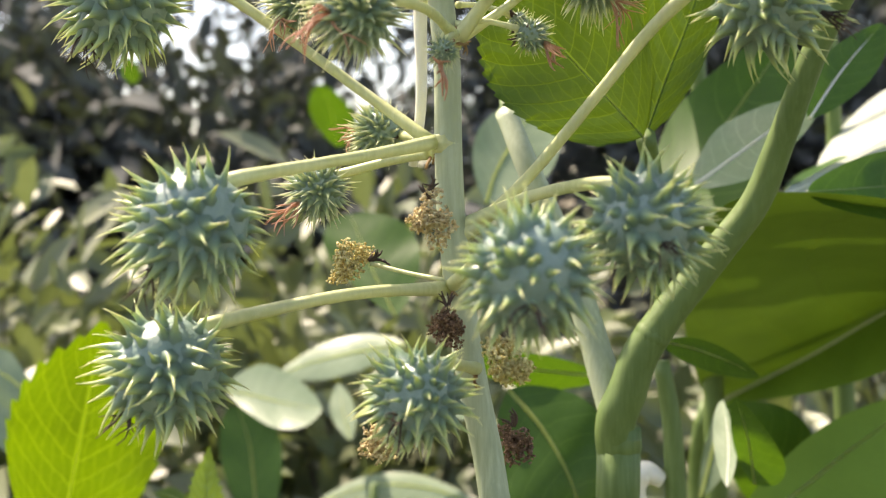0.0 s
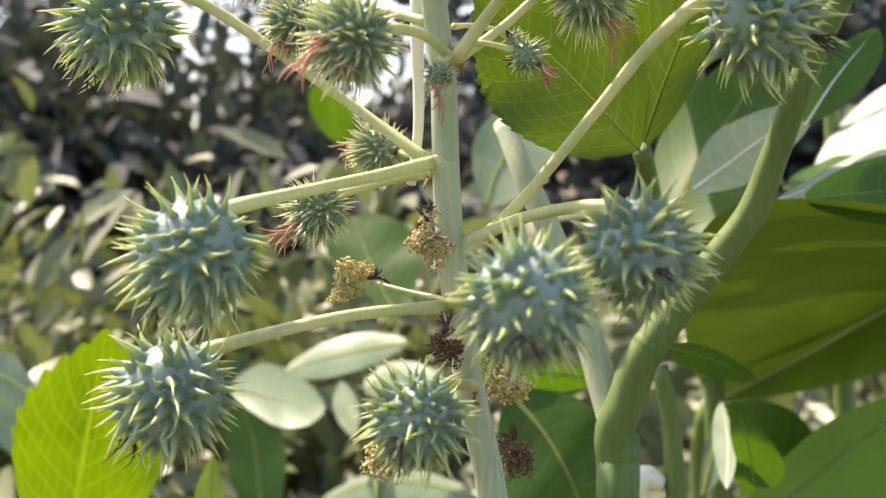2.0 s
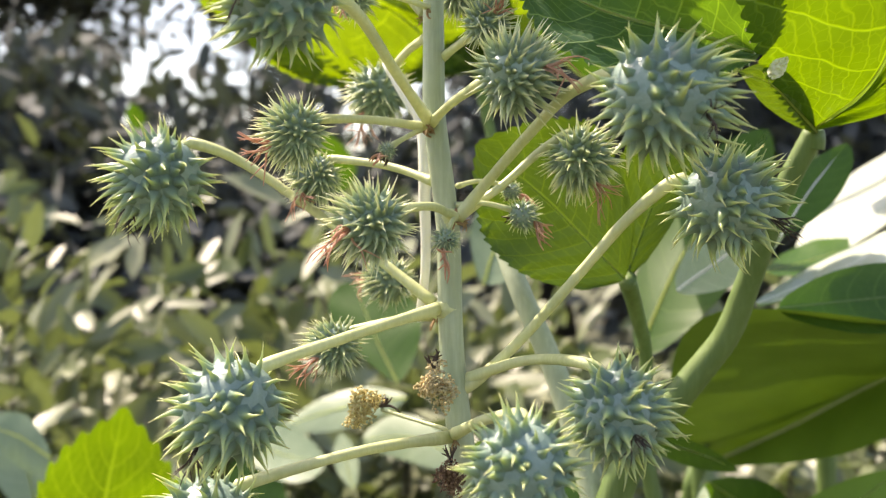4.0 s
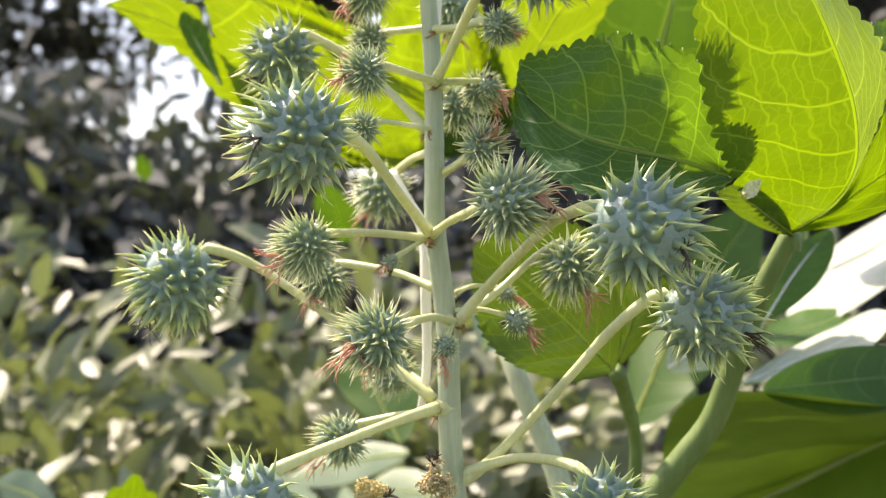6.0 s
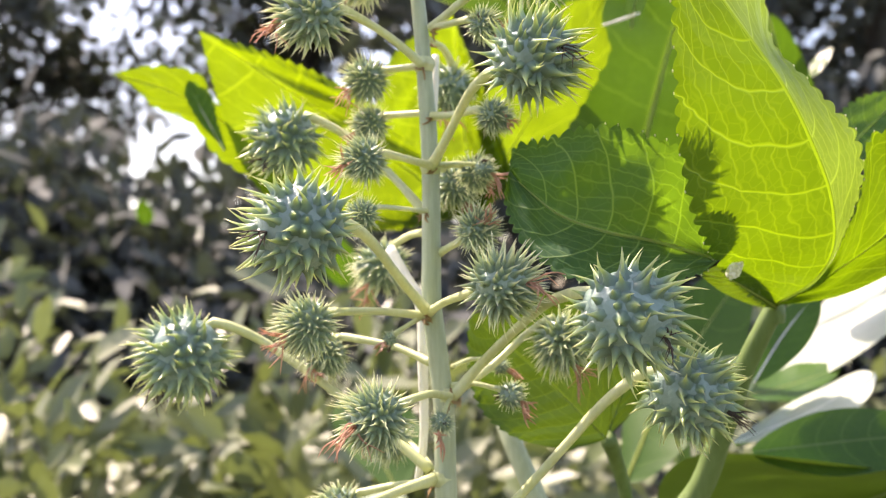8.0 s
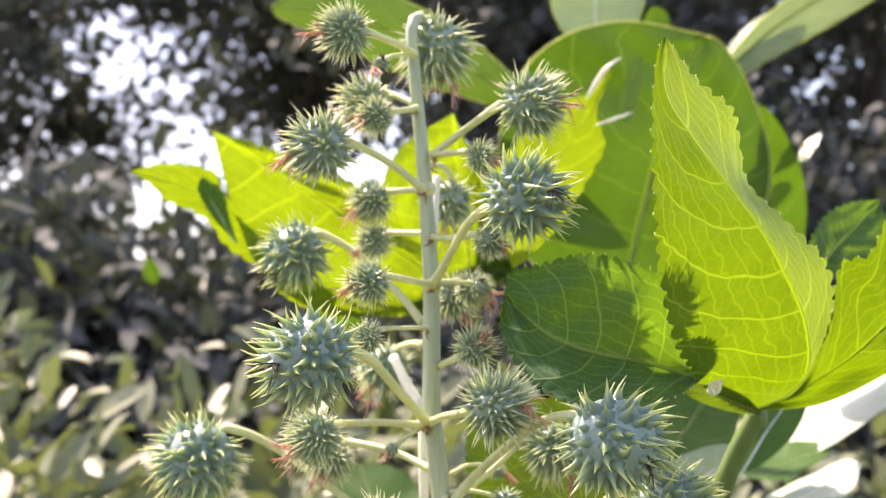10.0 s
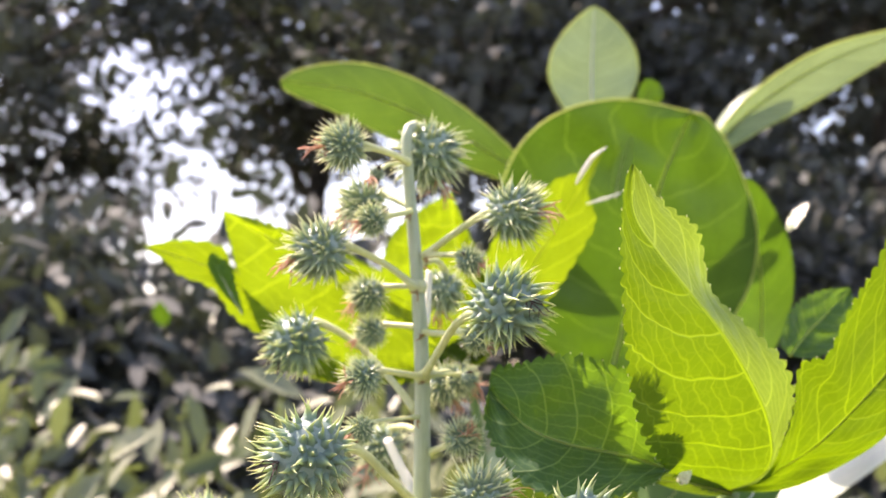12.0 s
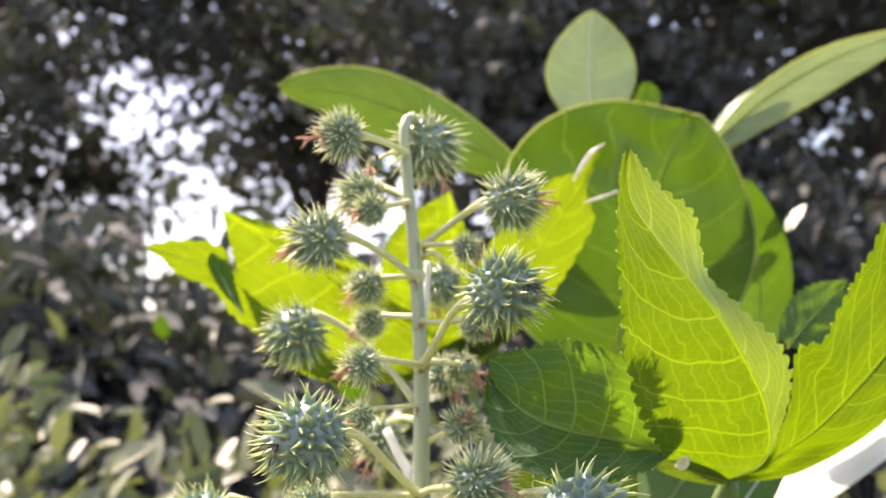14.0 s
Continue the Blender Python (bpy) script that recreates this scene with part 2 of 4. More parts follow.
def thing(name, at, label, category, group="", kind=""):
    ob = new(name)
    ob.location = at
    ob.empty_display_size = 0.05
    ob.matrix_basis = Matrix.Translation(at)
    return tagged(ob, label, category, group, kind)


def spline(points, n):
    """n points at even steps of a Catmull-Rom curve through the given ones."""
    p = [Vector(q) for q in points]
    if len(p) == 2:
        return [p[0].lerp(p[1], i / (n - 1)) for i in range(n)]
    p = [p[0] * 2 - p[1]] + p + [p[-1] * 2 - p[-2]]
    dense = []
    for i in range(1, len(p) - 2):
        for k in range(16):
            t = k / 16
            a, b, c, d = p[i - 1], p[i], p[i + 1], p[i + 2]
            dense.append(0.5 * ((2 * b) + (c - a) * t + (2 * a - 5 * b + 4 * c - d) * t * t + (3 * b - a - 3 * c + d) * t ** 3))
    dense.append(p[-2])
    run = [0.0]
    for a, b in zip(dense, dense[1:]):
        run.append(run[-1] + (b - a).length)
    out, j = [], 0
    for i in range(n):
        s = run[-1] * i / (n - 1)
        while j < len(run) - 2 and run[j + 1] < s:
            j += 1
        f = (s - run[j]) / max(1e-9, run[j + 1] - run[j])
        out.append(dense[j].lerp(dense[j + 1], min(1, max(0, f))))
    return out


def tube_data(points, radii, sides=10, n=0, wob=0.0):
    """Vertices and faces of a round tube along a curve; radii are spread evenly along it."""
    n = n or max(6, 5 * len(points))
    path = spline(points, n)
    verts, faces = [], []
    side = None
    for i, p in enumerate(path):
        d = (path[min(i + 1, n - 1)] - path[max(i - 1, 0)]).normalized()
        if side is None:
            side = d.orthogonal().normalized()
        side = (side - d * side.dot(d)).normalized()
        up = d.cross(side)
        f = i / (n - 1) * (len(radii) - 1)
        k = min(int(f), len(radii) - 2)
        r = radii[k] + (radii[k + 1] - radii[k]) * (f - k)
        for j in range(sides):
            a = 2 * math.pi * j / sides
            rr = r * (1 + wob * noise.noise((p.x * 300 + j, p.y * 300, p.z * 300)))
            verts.append(p + (side * math.cos(a) + up * math.sin(a)) * rr)
    for i in range(n - 1):
        for j in range(sides):
            k = (j + 1) % sides
            faces.append((i * sides + j, i * sides + k, (i + 1) * sides + k, (i + 1) * sides + j))
    faces.append(tuple(range(sides))[::-1])
    faces.append(tuple(range((n - 1) * sides, n * sides)))
    return verts, faces


def tube(name, points, radii, material, parent=None, label="", sides=10, n=0, wob=0.0):
    v, f = tube_data(points, radii, sides, n, wob)
    return part(name, mesh_of(name, v, f, material), parent, label)


def joined(pieces):
    verts, faces = [], []
    for v, f in pieces:
        k = len(verts)
        verts += list(v)
        faces += [tuple(i + k for i in q) for q in f]
    return verts, faces


# ---------- leaves ----------
def profile(u, peak, foot, sharp):
    if u < peak:
        foot *= min(1.0, u / 0.07) ** 0.5
        return foot + (1 - foot) * math.sin(math.pi / 2 * u / peak) ** 0.9
    return max(0.0, math.cos(math.pi / 2 * (u - peak) / (1 - peak))) ** sharp


def blade(name, mid, left, right, material, parent, peak=0.45, foot=0.1, sharp=0.9, teeth=0, tooth=0.06, curl=0.12,
          ripple=0.05, label="", rib=0.0006, rib_material=None, nu=0, rim=0.0):
    """One blade or lobe: a midrib through the points mid, and the margin's widest points on either side of it."""
    nu = nu or (teeth * 8 if teeth else 48)
    nv = 9
    path = spline(mid, nu + 1)
    m = path[int(peak * nu)]
    lv, rv = Vector(left) - m, Vector(right) - m
    length = sum((b - a).length for a, b in zip(path, path[1:]))
    normal = (path[-1] - path[0]).cross(rv - lv).normalized()
    verts, uvs, faces = [], [], []
    phase = rng.random() * 9
    for i, p in enumerate(path):
        u = i / nu
        w = profile(u, peak, foot, sharp)
        saw = (0.5 - 0.5 * math.cos(math.pi * min(1.0, ((u * teeth) % 1.0) / 0.8))) * (1.0 if (u * teeth) % 1.0 < 0.8 else 5.0 * (1 - (u * teeth) % 1.0)) if teeth else 0.0
        for j in range(-nv, nv + 1):
            v = j / nv
            edge = abs(v) ** 9
            cut = 1.0 + (tooth * (1.2 * saw - 0.6) * edge if teeth else 0.0)
            side = lv if v < 0 else rv
            q = p + side * (abs(v) * w * cut)
            # teeth lean towards the tip
            if teeth and i < nu:
                q += (path[i + 1] - p).normalized() * (length / teeth * 0.22 * saw * edge)
            bow = normal * (-curl * (abs(v) ** 2) * w * side.length)
            wave = normal * (ripple * side.length * abs(v) * w * math.sin(u * 15 + phase + (2.0 if v < 0 else 0)))
            verts.append(q + bow + wave)
            uvs.append((u, v))
    row = 2 * nv + 1
    for i in range(nu):
        for j in range(row - 1):
            a = i * row + j
            faces.append((a, a + 1, a + row + 1, a + row))
    ob = part(name, mesh_of(name, verts, faces, material, uvs), parent, label)
    if rim:
        step = max(1, nu // 24)
        for k in (0, row - 1):
            v, f = tube_data([verts[i * row + k] for i in range(0, nu, step)] + [verts[nu * row + k]], [rim, rim, rim * 0.8], 5)
            part("margin", mesh_of("margin", v, f, M_RIB), ob)
    if rib:
        lift = normal * 0.0002
        v, f = tube_data([p + lift for p in path[:: max(1, nu // 12)]], [rib, rib * 0.75, rib * 0.2], 6)
        part("midrib", mesh_of("midrib", v, f, rib_material or M_RIB), ob)
    return ob


def margin_blade(name, mid, left, right, material, parent, teeth=0, tooth=0.0017, fold=0.0, ripple=0.0012, label="", rib=0.0007, rib_material=None, rim=0.0, plain=(0.0, 0.0), glands=False, right_material=None):
    """A blade with a free outline: midrib and both margins run from the base to the tip."""
    nu, nv = (teeth * 8 if teeth else 56), 10
    rows = [spline(c, nu + 1) for c in (mid, left, right)]
    normal = (rows[0][-1] - rows[0][0]).cross(rows[2][nu // 2] - rows[1][nu // 2]).normalized()
    verts, uvs, faces = [], [], []
    for i in range(nu + 1):
        u = i / nu
        p = rows[0][i]
        saw = abs(math.sin(math.pi * ((u + 0.012 * noise.noise(Vector((u * 17, 1.7, 0)))) * teeth) ** 1.0)) ** 0.8 if teeth else 0.0
        for j in range(-nv, nv + 1):
            v = j / nv
            q = rows[1][i] if v < 0 else rows[2][i]
            side = q - p
            wide = side.length
            out = side / max(wide, 1e-6)
            k = abs(v)
            toothed = teeth and u > plain[0 if v < 0 else 1]
            at = p + side * k + out * (tooth * (saw - 0.35) * k ** 9 * min(1.0, wide / 0.012)) if toothed else p + side * k
            at = at + normal * (wide * fold * k * (1.0 - k) + ripple * math.sin(k * math.pi) * noise.noise(Vector((u * 6, v * 2.2, wide * 40))))
            verts.append(at)
            uvs.append((u, v))
    row = 2 * nv + 1
    for i in range(nu):
        for j in range(row - 1):
            a = i * row + j
            faces.append((a, a + 1, a + row + 1, a + row))
    ob = part(name, mesh_of(name, verts, faces, material, uvs), parent, label)
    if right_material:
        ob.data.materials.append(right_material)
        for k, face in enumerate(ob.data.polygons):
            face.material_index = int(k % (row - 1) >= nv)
    v, f = tube_data([p + normal * 0.0002 for p in rows[0][:: max(1, nu // 14)]], [rib, rib * 0.75, rib * 0.2], 6)
    part("midrib", mesh_of("midrib", v, f, rib_material or M_RIB), ob)
    if glands:
        beads = []
        for g in range(teeth):
            for k, bare in ((0, plain[0]), (row - 1, plain[1])):
                if (g + 0.5) / teeth > bare and rng.random() < 0.55:
                    p = verts[min(nu, g * 8 + 4) * row + k]
                    beads.append(tube_data([p + Vector((0, 0, -0.0004)), p, p + Vector((0, 0, 0.0004))], [0.0001, 0.00022, 0.0001], 6, 5))
        tagged(part("gland", mesh_of("gland", *joined(beads), M_STALK), ob, "tiny pale glands on the teeth"), "", "", "", "stuff")
    if rim:
        for k in (0, row - 1):
            v, f = tube_data([verts[i * row + k] for i in range(0, nu, 3)] + [verts[nu * row + k]], [rim, rim, rim * 0.8], 5)
            part("margin", mesh_of("margin", v, f, M_RIB), ob)
    return ob


def palm_blade(name, centre, tips, sinuses, material, parent, teeth=15, tooth=0.05, bulge=0.2, droop=0.02, bulges=None, label=""):
    """A palmate blade in one sheet: lobes run from the centre to the tips; sinus i lies before tip i."""
    c = Vector(centre)
    tips, sinuses = [Vector(p) for p in tips], [Vector(p) for p in sinuses]
    normal = sum(((a - c).cross(b - c) for a, b in zip(tips, tips[1:])), Vector()).normalized()
    rings = 22
    verts, uvs, faces = [c], [(0, 0)], []
    rim = []
    for i, tip in enumerate(tips):
        before, after = sinuses[i], sinuses[(i + 1) % len(sinuses)]
        axis = tip - c
        long = axis.length
        across = normal.cross(axis).normalized()
        half = max(abs((before - c).dot(across)), abs((after - c).dot(across)), 0.2 * long) * 1.05
        for start, end, sign in ((before, tip, 1), (tip, after, -1)):
            n = teeth * 6
            way = end - start
            out = normal.cross(way).normalized()
            if out.dot((start + end) * 0.5 - c) < 0:
                out = -out
            for k in range(n):
                s = k / n
                saw = (s * teeth) % 1.0 if sign > 0 else 1 - (s * teeth) % 1.0
                p = start + way * s + out * (way.length * ((bulges or {}).get((i, sign), bulge) * math.sin(math.pi * s) * (1 - 0.5 * s if sign > 0 else 0.5 + 0.5 * s) + tooth * 0.5 * saw * math.sin(math.pi * min(1, s * 1.02))))
                d = p - c
                rim.append((p, d.dot(axis) / long ** 2, d.dot(across) / half, i))
    for p, u, v, i in rim:
        for k in range(1, rings + 1):
            f = k / rings
            lift = normal * (-droop * (p - c).length * f * f * (0.4 + abs(v)) + 0.006 * noise.noise((p * f) * 22))
            verts.append(c.lerp(p, f) + lift)
            uvs.append((u * f, v * f))
    m = len(rim)
    for j in range(m):
        a, b = 1 + j * rings, 1 + ((j + 1) % m) * rings
        faces.append((0, a, b))
        for k in range(rings - 1):
            faces.append((a + k, a + k + 1, b + k + 1, b + k))
    ob = part(name, mesh_of(name, verts, faces, material, uvs), parent, label)
    for tip in tips:
        v, f = tube_data([c, c.lerp(tip, 0.5) - normal * droop * 0.25 * 0.4 * (tip - c).length, tip - normal * droop * 0.4 * (tip - c).length], [0.0009, 0.0006, 0.0001], 6)
        part("midrib", mesh_of("midrib", v, f, M_RIB), ob)
    return ob


# ---------- castor fruit ----------
def sphere_points(n):
    pts = []
    g = math.pi * (3 - math.sqrt(5))
    for i in range(n):
        z = 1 - 2 * (i + 0.5) / n
        a = g * i
        s = math.sqrt(1 - z * z)
        pts.append(Vector((s * math.cos(a), s * math.sin(a), z)))
    return pts


def capsule_mesh(r, turn, skin):
    """A three-lobed globe, its axis along z, apex down."""
    rows, cols = 18, 30
    verts, faces = [], []
    for i in range(rows + 1):
        th = math.pi * i / rows
        for j in range(cols):
            ph = 2 * math.pi * j / cols
            k = 1 + 0.05 * math.cos(3 * ph) * math.sin(th) ** 2
            p = Vector((math.sin(th) * math.cos(ph) * k, math.sin(th) * math.sin(ph) * k, math.cos(th) * 1.06))
            p *= 1 + 0.03 * noise.noise(p * 2.5)
            verts.append(turn @ (p * r))
    for i in range(rows):
        for j in range(cols):
            k = (j + 1) % cols
            faces.append((i * cols + j, (i + 1) * cols + j, (i + 1) * cols + k, i * cols + k))
    return mesh_of("capsule", verts, faces, skin)


def spine_layout(r, long, count, thick):
    """For each spine its way, length, thickness and bend; the axis is z, the apex down."""
    down = Vector((0, 0, -1))
    for d in sphere_points(count):
        if d.z > 0.93:
            continue
        d.z -= 0.16 * (1 - d.z * d.z)
        d = (d.normalized() + Vector((rng.uniform(-1, 1), rng.uniform(-1, 1), rng.uniform(-1, 1))) * 0.11).normalized()
        reach = long * rng.uniform(0.66, 1.18) * (1.0 - 0.10 * d.z)
        bend = (down - d * down.dot(d)) * rng.uniform(0.0, 0.6) + Vector((rng.uniform(-1, 1), rng.uniform(-1, 1), rng.uniform(-1, 1))) * 0.30
        yield d, reach, thick * rng.uniform(0.85, 1.2), bend


def spine_data(d, start, reach, fat, bend):
    """A soft thorn with a flared foot."""
    verts, faces, uvs = [], [], []
    sides, rings = 6, 6
    a = d.orthogonal().normalized()
    b = d.cross(a)
    for i in range(rings):
        s = i / (rings - 1)
        c = d * (start + reach * s) + bend * (reach * s * s * 0.6)
        rad = fat * (0.92 * (1 - s) ** 0.95 + 1.35 * math.exp(-s * 6.0)) * (1 - 0.35 * s) + 0.03 * fat
        for j in range(sides):
            an = 2 * math.pi * j / sides
            verts.append(c + (a * math.cos(an) + b * math.sin(an)) * rad)
            uvs.append((s, j / sides))
    for i in range(rings - 1):
        for j in range(sides):
            k = (j + 1) % sides
            faces.append((i * sides + j, i * sides + k, (i + 1) * sides + k, (i + 1) * sides + j))
    faces.append(tuple((rings - 1) * sides + j for j in range(sides)))
    return verts, faces, uvs


SPINE_MESHES = {}


def spines(cap, c, r, long, count, thick, turn, single, skin):
    """The capsule's coat of spines: each one an object on the nearest capsules, one joined coat on the others."""
    if single:
        for d, reach, fat, bend in spine_layout(r, long, count, thick):
            kind = rng.randrange(8)
            key = (kind, round(fat / reach, 1))
            if key not in SPINE_MESHES:
                lean = Vector((1, 0, 0)) * (0.1 + 0.11 * kind)
                v, f, uv = spine_data(Vector((0, 0, 1)), 0, 1, fat / reach, lean)
                SPINE_MESHES[key] = mesh_of("spine", v, f, skin, uv)
            ob = new("spine", SPINE_MESHES[key])
            way = turn @ d
            x = turn @ bend
            x = (x - way * x.dot(way)).normalized()
            q = Matrix((x, way.cross(x), way)).transposed().to_4x4()
            ob.parent = cap
            ob.matrix_basis = Matrix.Translation(way * r * 0.94) @ q @ pose(0, 0, 0, 0, 0, rng.uniform(-35, 35)) @ Matrix.Scale(reach, 4)
        return
    verts, faces, uvs = [], [], []
    for d, reach, fat, bend in spine_layout(r, long, count, thick):
        v, f, uv = spine_data(d, r * 0.94, reach, fat, bend)
        k = len(verts)
        verts += [turn @ p for p in v]
        faces += [tuple(i + k for i in q) for q in f]
        uvs += uv
    tagged(part("spine_coat", mesh_of("spine_coat", verts, faces, skin, uvs), cap, "soft spines with yellow-green tips", at=c), "", "", "", "stuff")


def threads(origin, way, count, length, thick, spread, droop=0.0):
    """Withered or fresh stigmas: a few thin forked threads."""
    pieces = []
    for _ in range(count):
        d = (way + Vector((rng.uniform(-1, 1), rng.uniform(-1, 1), rng.uniform(-1, 1))) * spread).normalized()
        p = Vector(origin)
        pts = [p.copy()]
        le = length * rng.uniform(0.6, 1.2)
        for s in range(4):
            d = (d + Vector((rng.uniform(-1, 1), rng.uniform(-1, 1), rng.uniform(-1, 1))) * 0.45 + Vector((0, 0, -droop))).normalized()
            p = p + d * le / 4
            pts.append(p.copy())
        pieces.append(tube_data(pts, [thick, thick * 0.9, thick * 0.3], 5, 10))
        fork = pts[2]
        d2 = (d + Vector((rng.uniform(-1, 1), rng.uniform(-1, 1), rng.uniform(-1, 1))) * 0.8).normalized()
        pieces.append(tube_data([fork, fork + d2 * le * 0.25, fork + d2 * le * 0.45 + Vector((0, 0, -droop)) * le * 0.2], [thick * 0.8, thick * 0.25], 5, 6))
    return joined(pieces)


def fruit(c, reach, age, base, path, single=False):
    """A capsule of overall radius reach on its stalk; age 0 is full-grown, 1 a bud. The stalk runs through path to base."""
    c, base = Vector(c), Vector(base)
    axis = (base - c).normalized()
    turn = axis.to_track_quat("Z", "Y").to_matrix()
    body = reach * (0.70 - 0.20 * min(age, 0.6))
    thick = reach * (0.060 - 0.010 * age)
    count = int(122 + 90 * min(age, 0.7)) if age < 0.8 else 80
    words = ("full-grown" if age < 0.25 else "half-grown" if age < 0.65 else "young")
    cap = part("fruit_capsule", capsule_mesh(body, turn, M_CAPSULE if age < 0.25 else M_CAPSULE_YOUNG), PLANT, f"{words} blue-green spiny castor capsule on a stalk", at=c)
    spines(cap, c, body, (reach * (1.15 - 0.08 * min(age, 0.7)) - body * 0.94), count, thick, turn, single, M_SPINE if age < 0.25 else M_SPINE_YOUNG)
    joint = c + axis * body * 1.0
    s = 0.00142 - 0.0005 * age if reach > 0.006 else 0.0007
    pts = list(path) + [base.lerp(joint, 0.35), joint]
    stalk = tube("fruit_stalk", pts, [s * 1.3, s, s * 0.97, s * 0.97, s * 1.05, s * 1.3], M_STALK, PLANT, "pale yellow-green fruit stalk", 10, 0, 0.06)
    # small bracts where the stalk leaves the stem
    if rng.random() < 0.7:
        v, f = threads(Vector(path[0]) + Vector((0, -0.001, -0.001)), Vector((rng.uniform(-0.5, 0.5), -0.6, -0.6)), 2, 0.004, 0.0004, 0.4)
        part("bract", mesh_of("bract", v, f, M_BRACT), stalk)
    v, f = threads(joint, -axis + Vector((0, -0.5, 0.2)), 3, 0.0055, 0.0005, 0.9)
    part("withered_calyx", mesh_of("withered_calyx", v, f, M_WITHERED), cap)
    tip = c - axis * body
    if age < 0.3:
        v, f = threads(tip, -axis + Vector((0, -0.3, 0)), 5, reach * 0.62, 0.00025, 0.6, 0.12)
        part("withered_stigma", mesh_of("withered_stigma", v, f, M_WITHERED), cap, "black withered stigma threads")
    else:
        v, f = threads(tip, -axis + Vector((0, -0.25, -0.1)), 7 if age < 0.8 else 4, reach * (1.05 if age < 0.8 else 1.9), 0.00030 if age < 0.8 else 0.00045, 0.6, 0.1)
        part("stigma", mesh_of("stigma", v, f, M_STIGMA), cap, "reddish forked stigma threads")
    return cap


def dry_flower(c, size, material, label, way=(0, 0, -1)):
    """A spent flower head: a crumbly tuft of many tiny anthers, with a few brown sepals at its foot."""
    c = Vector(c)
    verts, faces = [], []
    ico = [Vector(v) for v in ((0, 0, 1), (0.9, 0, 0.2), (-0.45, 0.78, 0.2), (-0.45, -0.78, 0.2), (0, 0, -1), (0.3, 0.5, -0.5))]
    tri = ((0, 1, 2), (0, 2, 3), (0, 3, 1), (4, 5, 1), (4, 2, 5), (4, 3, 2), (4, 1, 3), (1, 5, 2))
    lumps = [Vector((rng.gauss(0, 1), rng.gauss(0, 1), rng.gauss(0, 1))).normalized() * size * rng.uniform(0.15, 0.68) for _ in range(13)]
    for lump in lumps:
        for _ in range(60):
            d = Vector((rng.gauss(0, 1), rng.gauss(0, 1), rng.gauss(0, 1))).normalized()
            p = lump + d * size * 0.31 * rng.uniform(0.45, 1.1)
            r = size * rng.uniform(0.04, 0.085)
            rot = Euler((rng.random() * 6, rng.random() * 6, rng.random() * 6)).to_matrix()
            k = len(verts)
            verts += [p + rot @ (q * r) for q in ico]
            faces += [tuple(k + i for i in t) for t in tri]
    ob = part("dry_flower", mesh_of("dry_flower", verts, faces, material), PLANT, label, at=c)
    v, f = threads(c - Vector(way) * size * 0.6, -Vector(way), 4, size * 0.7, size * 0.06, 0.6)
    part("sepal", mesh_of("sepal", v, f, M_WITHERED), ob)
    return ob


# ---------- scattered foliage ----------
LEAF_V = np.array([(0, 0, 0), (0.34, 0.26, 0.05), (0.72, 0.23, 0.04), (1, 0, -0.07), (0.72, -0.23, 0.04), (0.34, -0.26, 0.05), (0.34, 0, -0.02), (0.72, 0, -0.03)])
LEAF_F = np.array([(0, 1, 6, 6), (1, 2, 7, 6), (2, 3, 7, 7), (0, 6, 5, 5), (6, 7, 4, 5), (7, 3, 4, 4)])


def foliage_mesh(name, places, sizes, ways, ups, material, wide=1.0):
    """Many small folded leaves, one for each place, as one mesh."""
    n = len(places)
    ways = ways / np.linalg.norm(ways, axis=1, keepdims=True)
    sides = np.cross(ups, ways)
    sides /= np.maximum(1e-6, np.linalg.norm(sides, axis=1, keepdims=True))
    ups = np.cross(ways, sides)
    t = LEAF_V
    v = places[:, None, :] + sizes[:, None, None] * (t[None, :, 0:1] * ways[:, None, :] + wide * t[None, :, 1:2] * sides[:, None, :] + t[None, :, 2:3] * ups[:, None, :])
    f = (LEAF_F[None] + 8 * np.arange(n)[:, None, None]).reshape(-1, 4)
    faces = [tuple(dict.fromkeys(q)) for q in f.tolist()]
    return mesh_of(name, v.reshape(-1, 3), faces, material)


# ---------- ground ----------
def ground():
    verts, faces = [], []
    rings = [0.0, 0.5, 1, 1.6, 2.4, 3.5, 5, 8, 13, 22, 40, 80, 200, 700, 2500]
    for r in rings:
        for j in range(48):
            a = 2 * math.pi * j / 48
            x, y = r * math.cos(a), r * math.sin(a)
            verts.append((x, y, 0.05 * noise.noise((x * 0.6, y * 0.6, 0)) if 0 < r < 40 else 0.0))
    for i in range(len(rings) - 1):
        for j in range(48):
            k = (j + 1) % 48
            faces.append((i * 48 + j, (i + 1) * 48 + j, (i + 1) * 48 + k, i * 48 + k))
    return tagged(part("ground", mesh_of("ground", verts, faces, M_SOIL)), "weedy brown soil under the shrubs", "ground", "", "structure")


ground()

# ---------- castor bean plant ----------
PLANT = thing("castor_bean_plant", (0.06, 0.36, 0.0), "castor bean plant with a spike of spiny blue-green capsules", "plant")
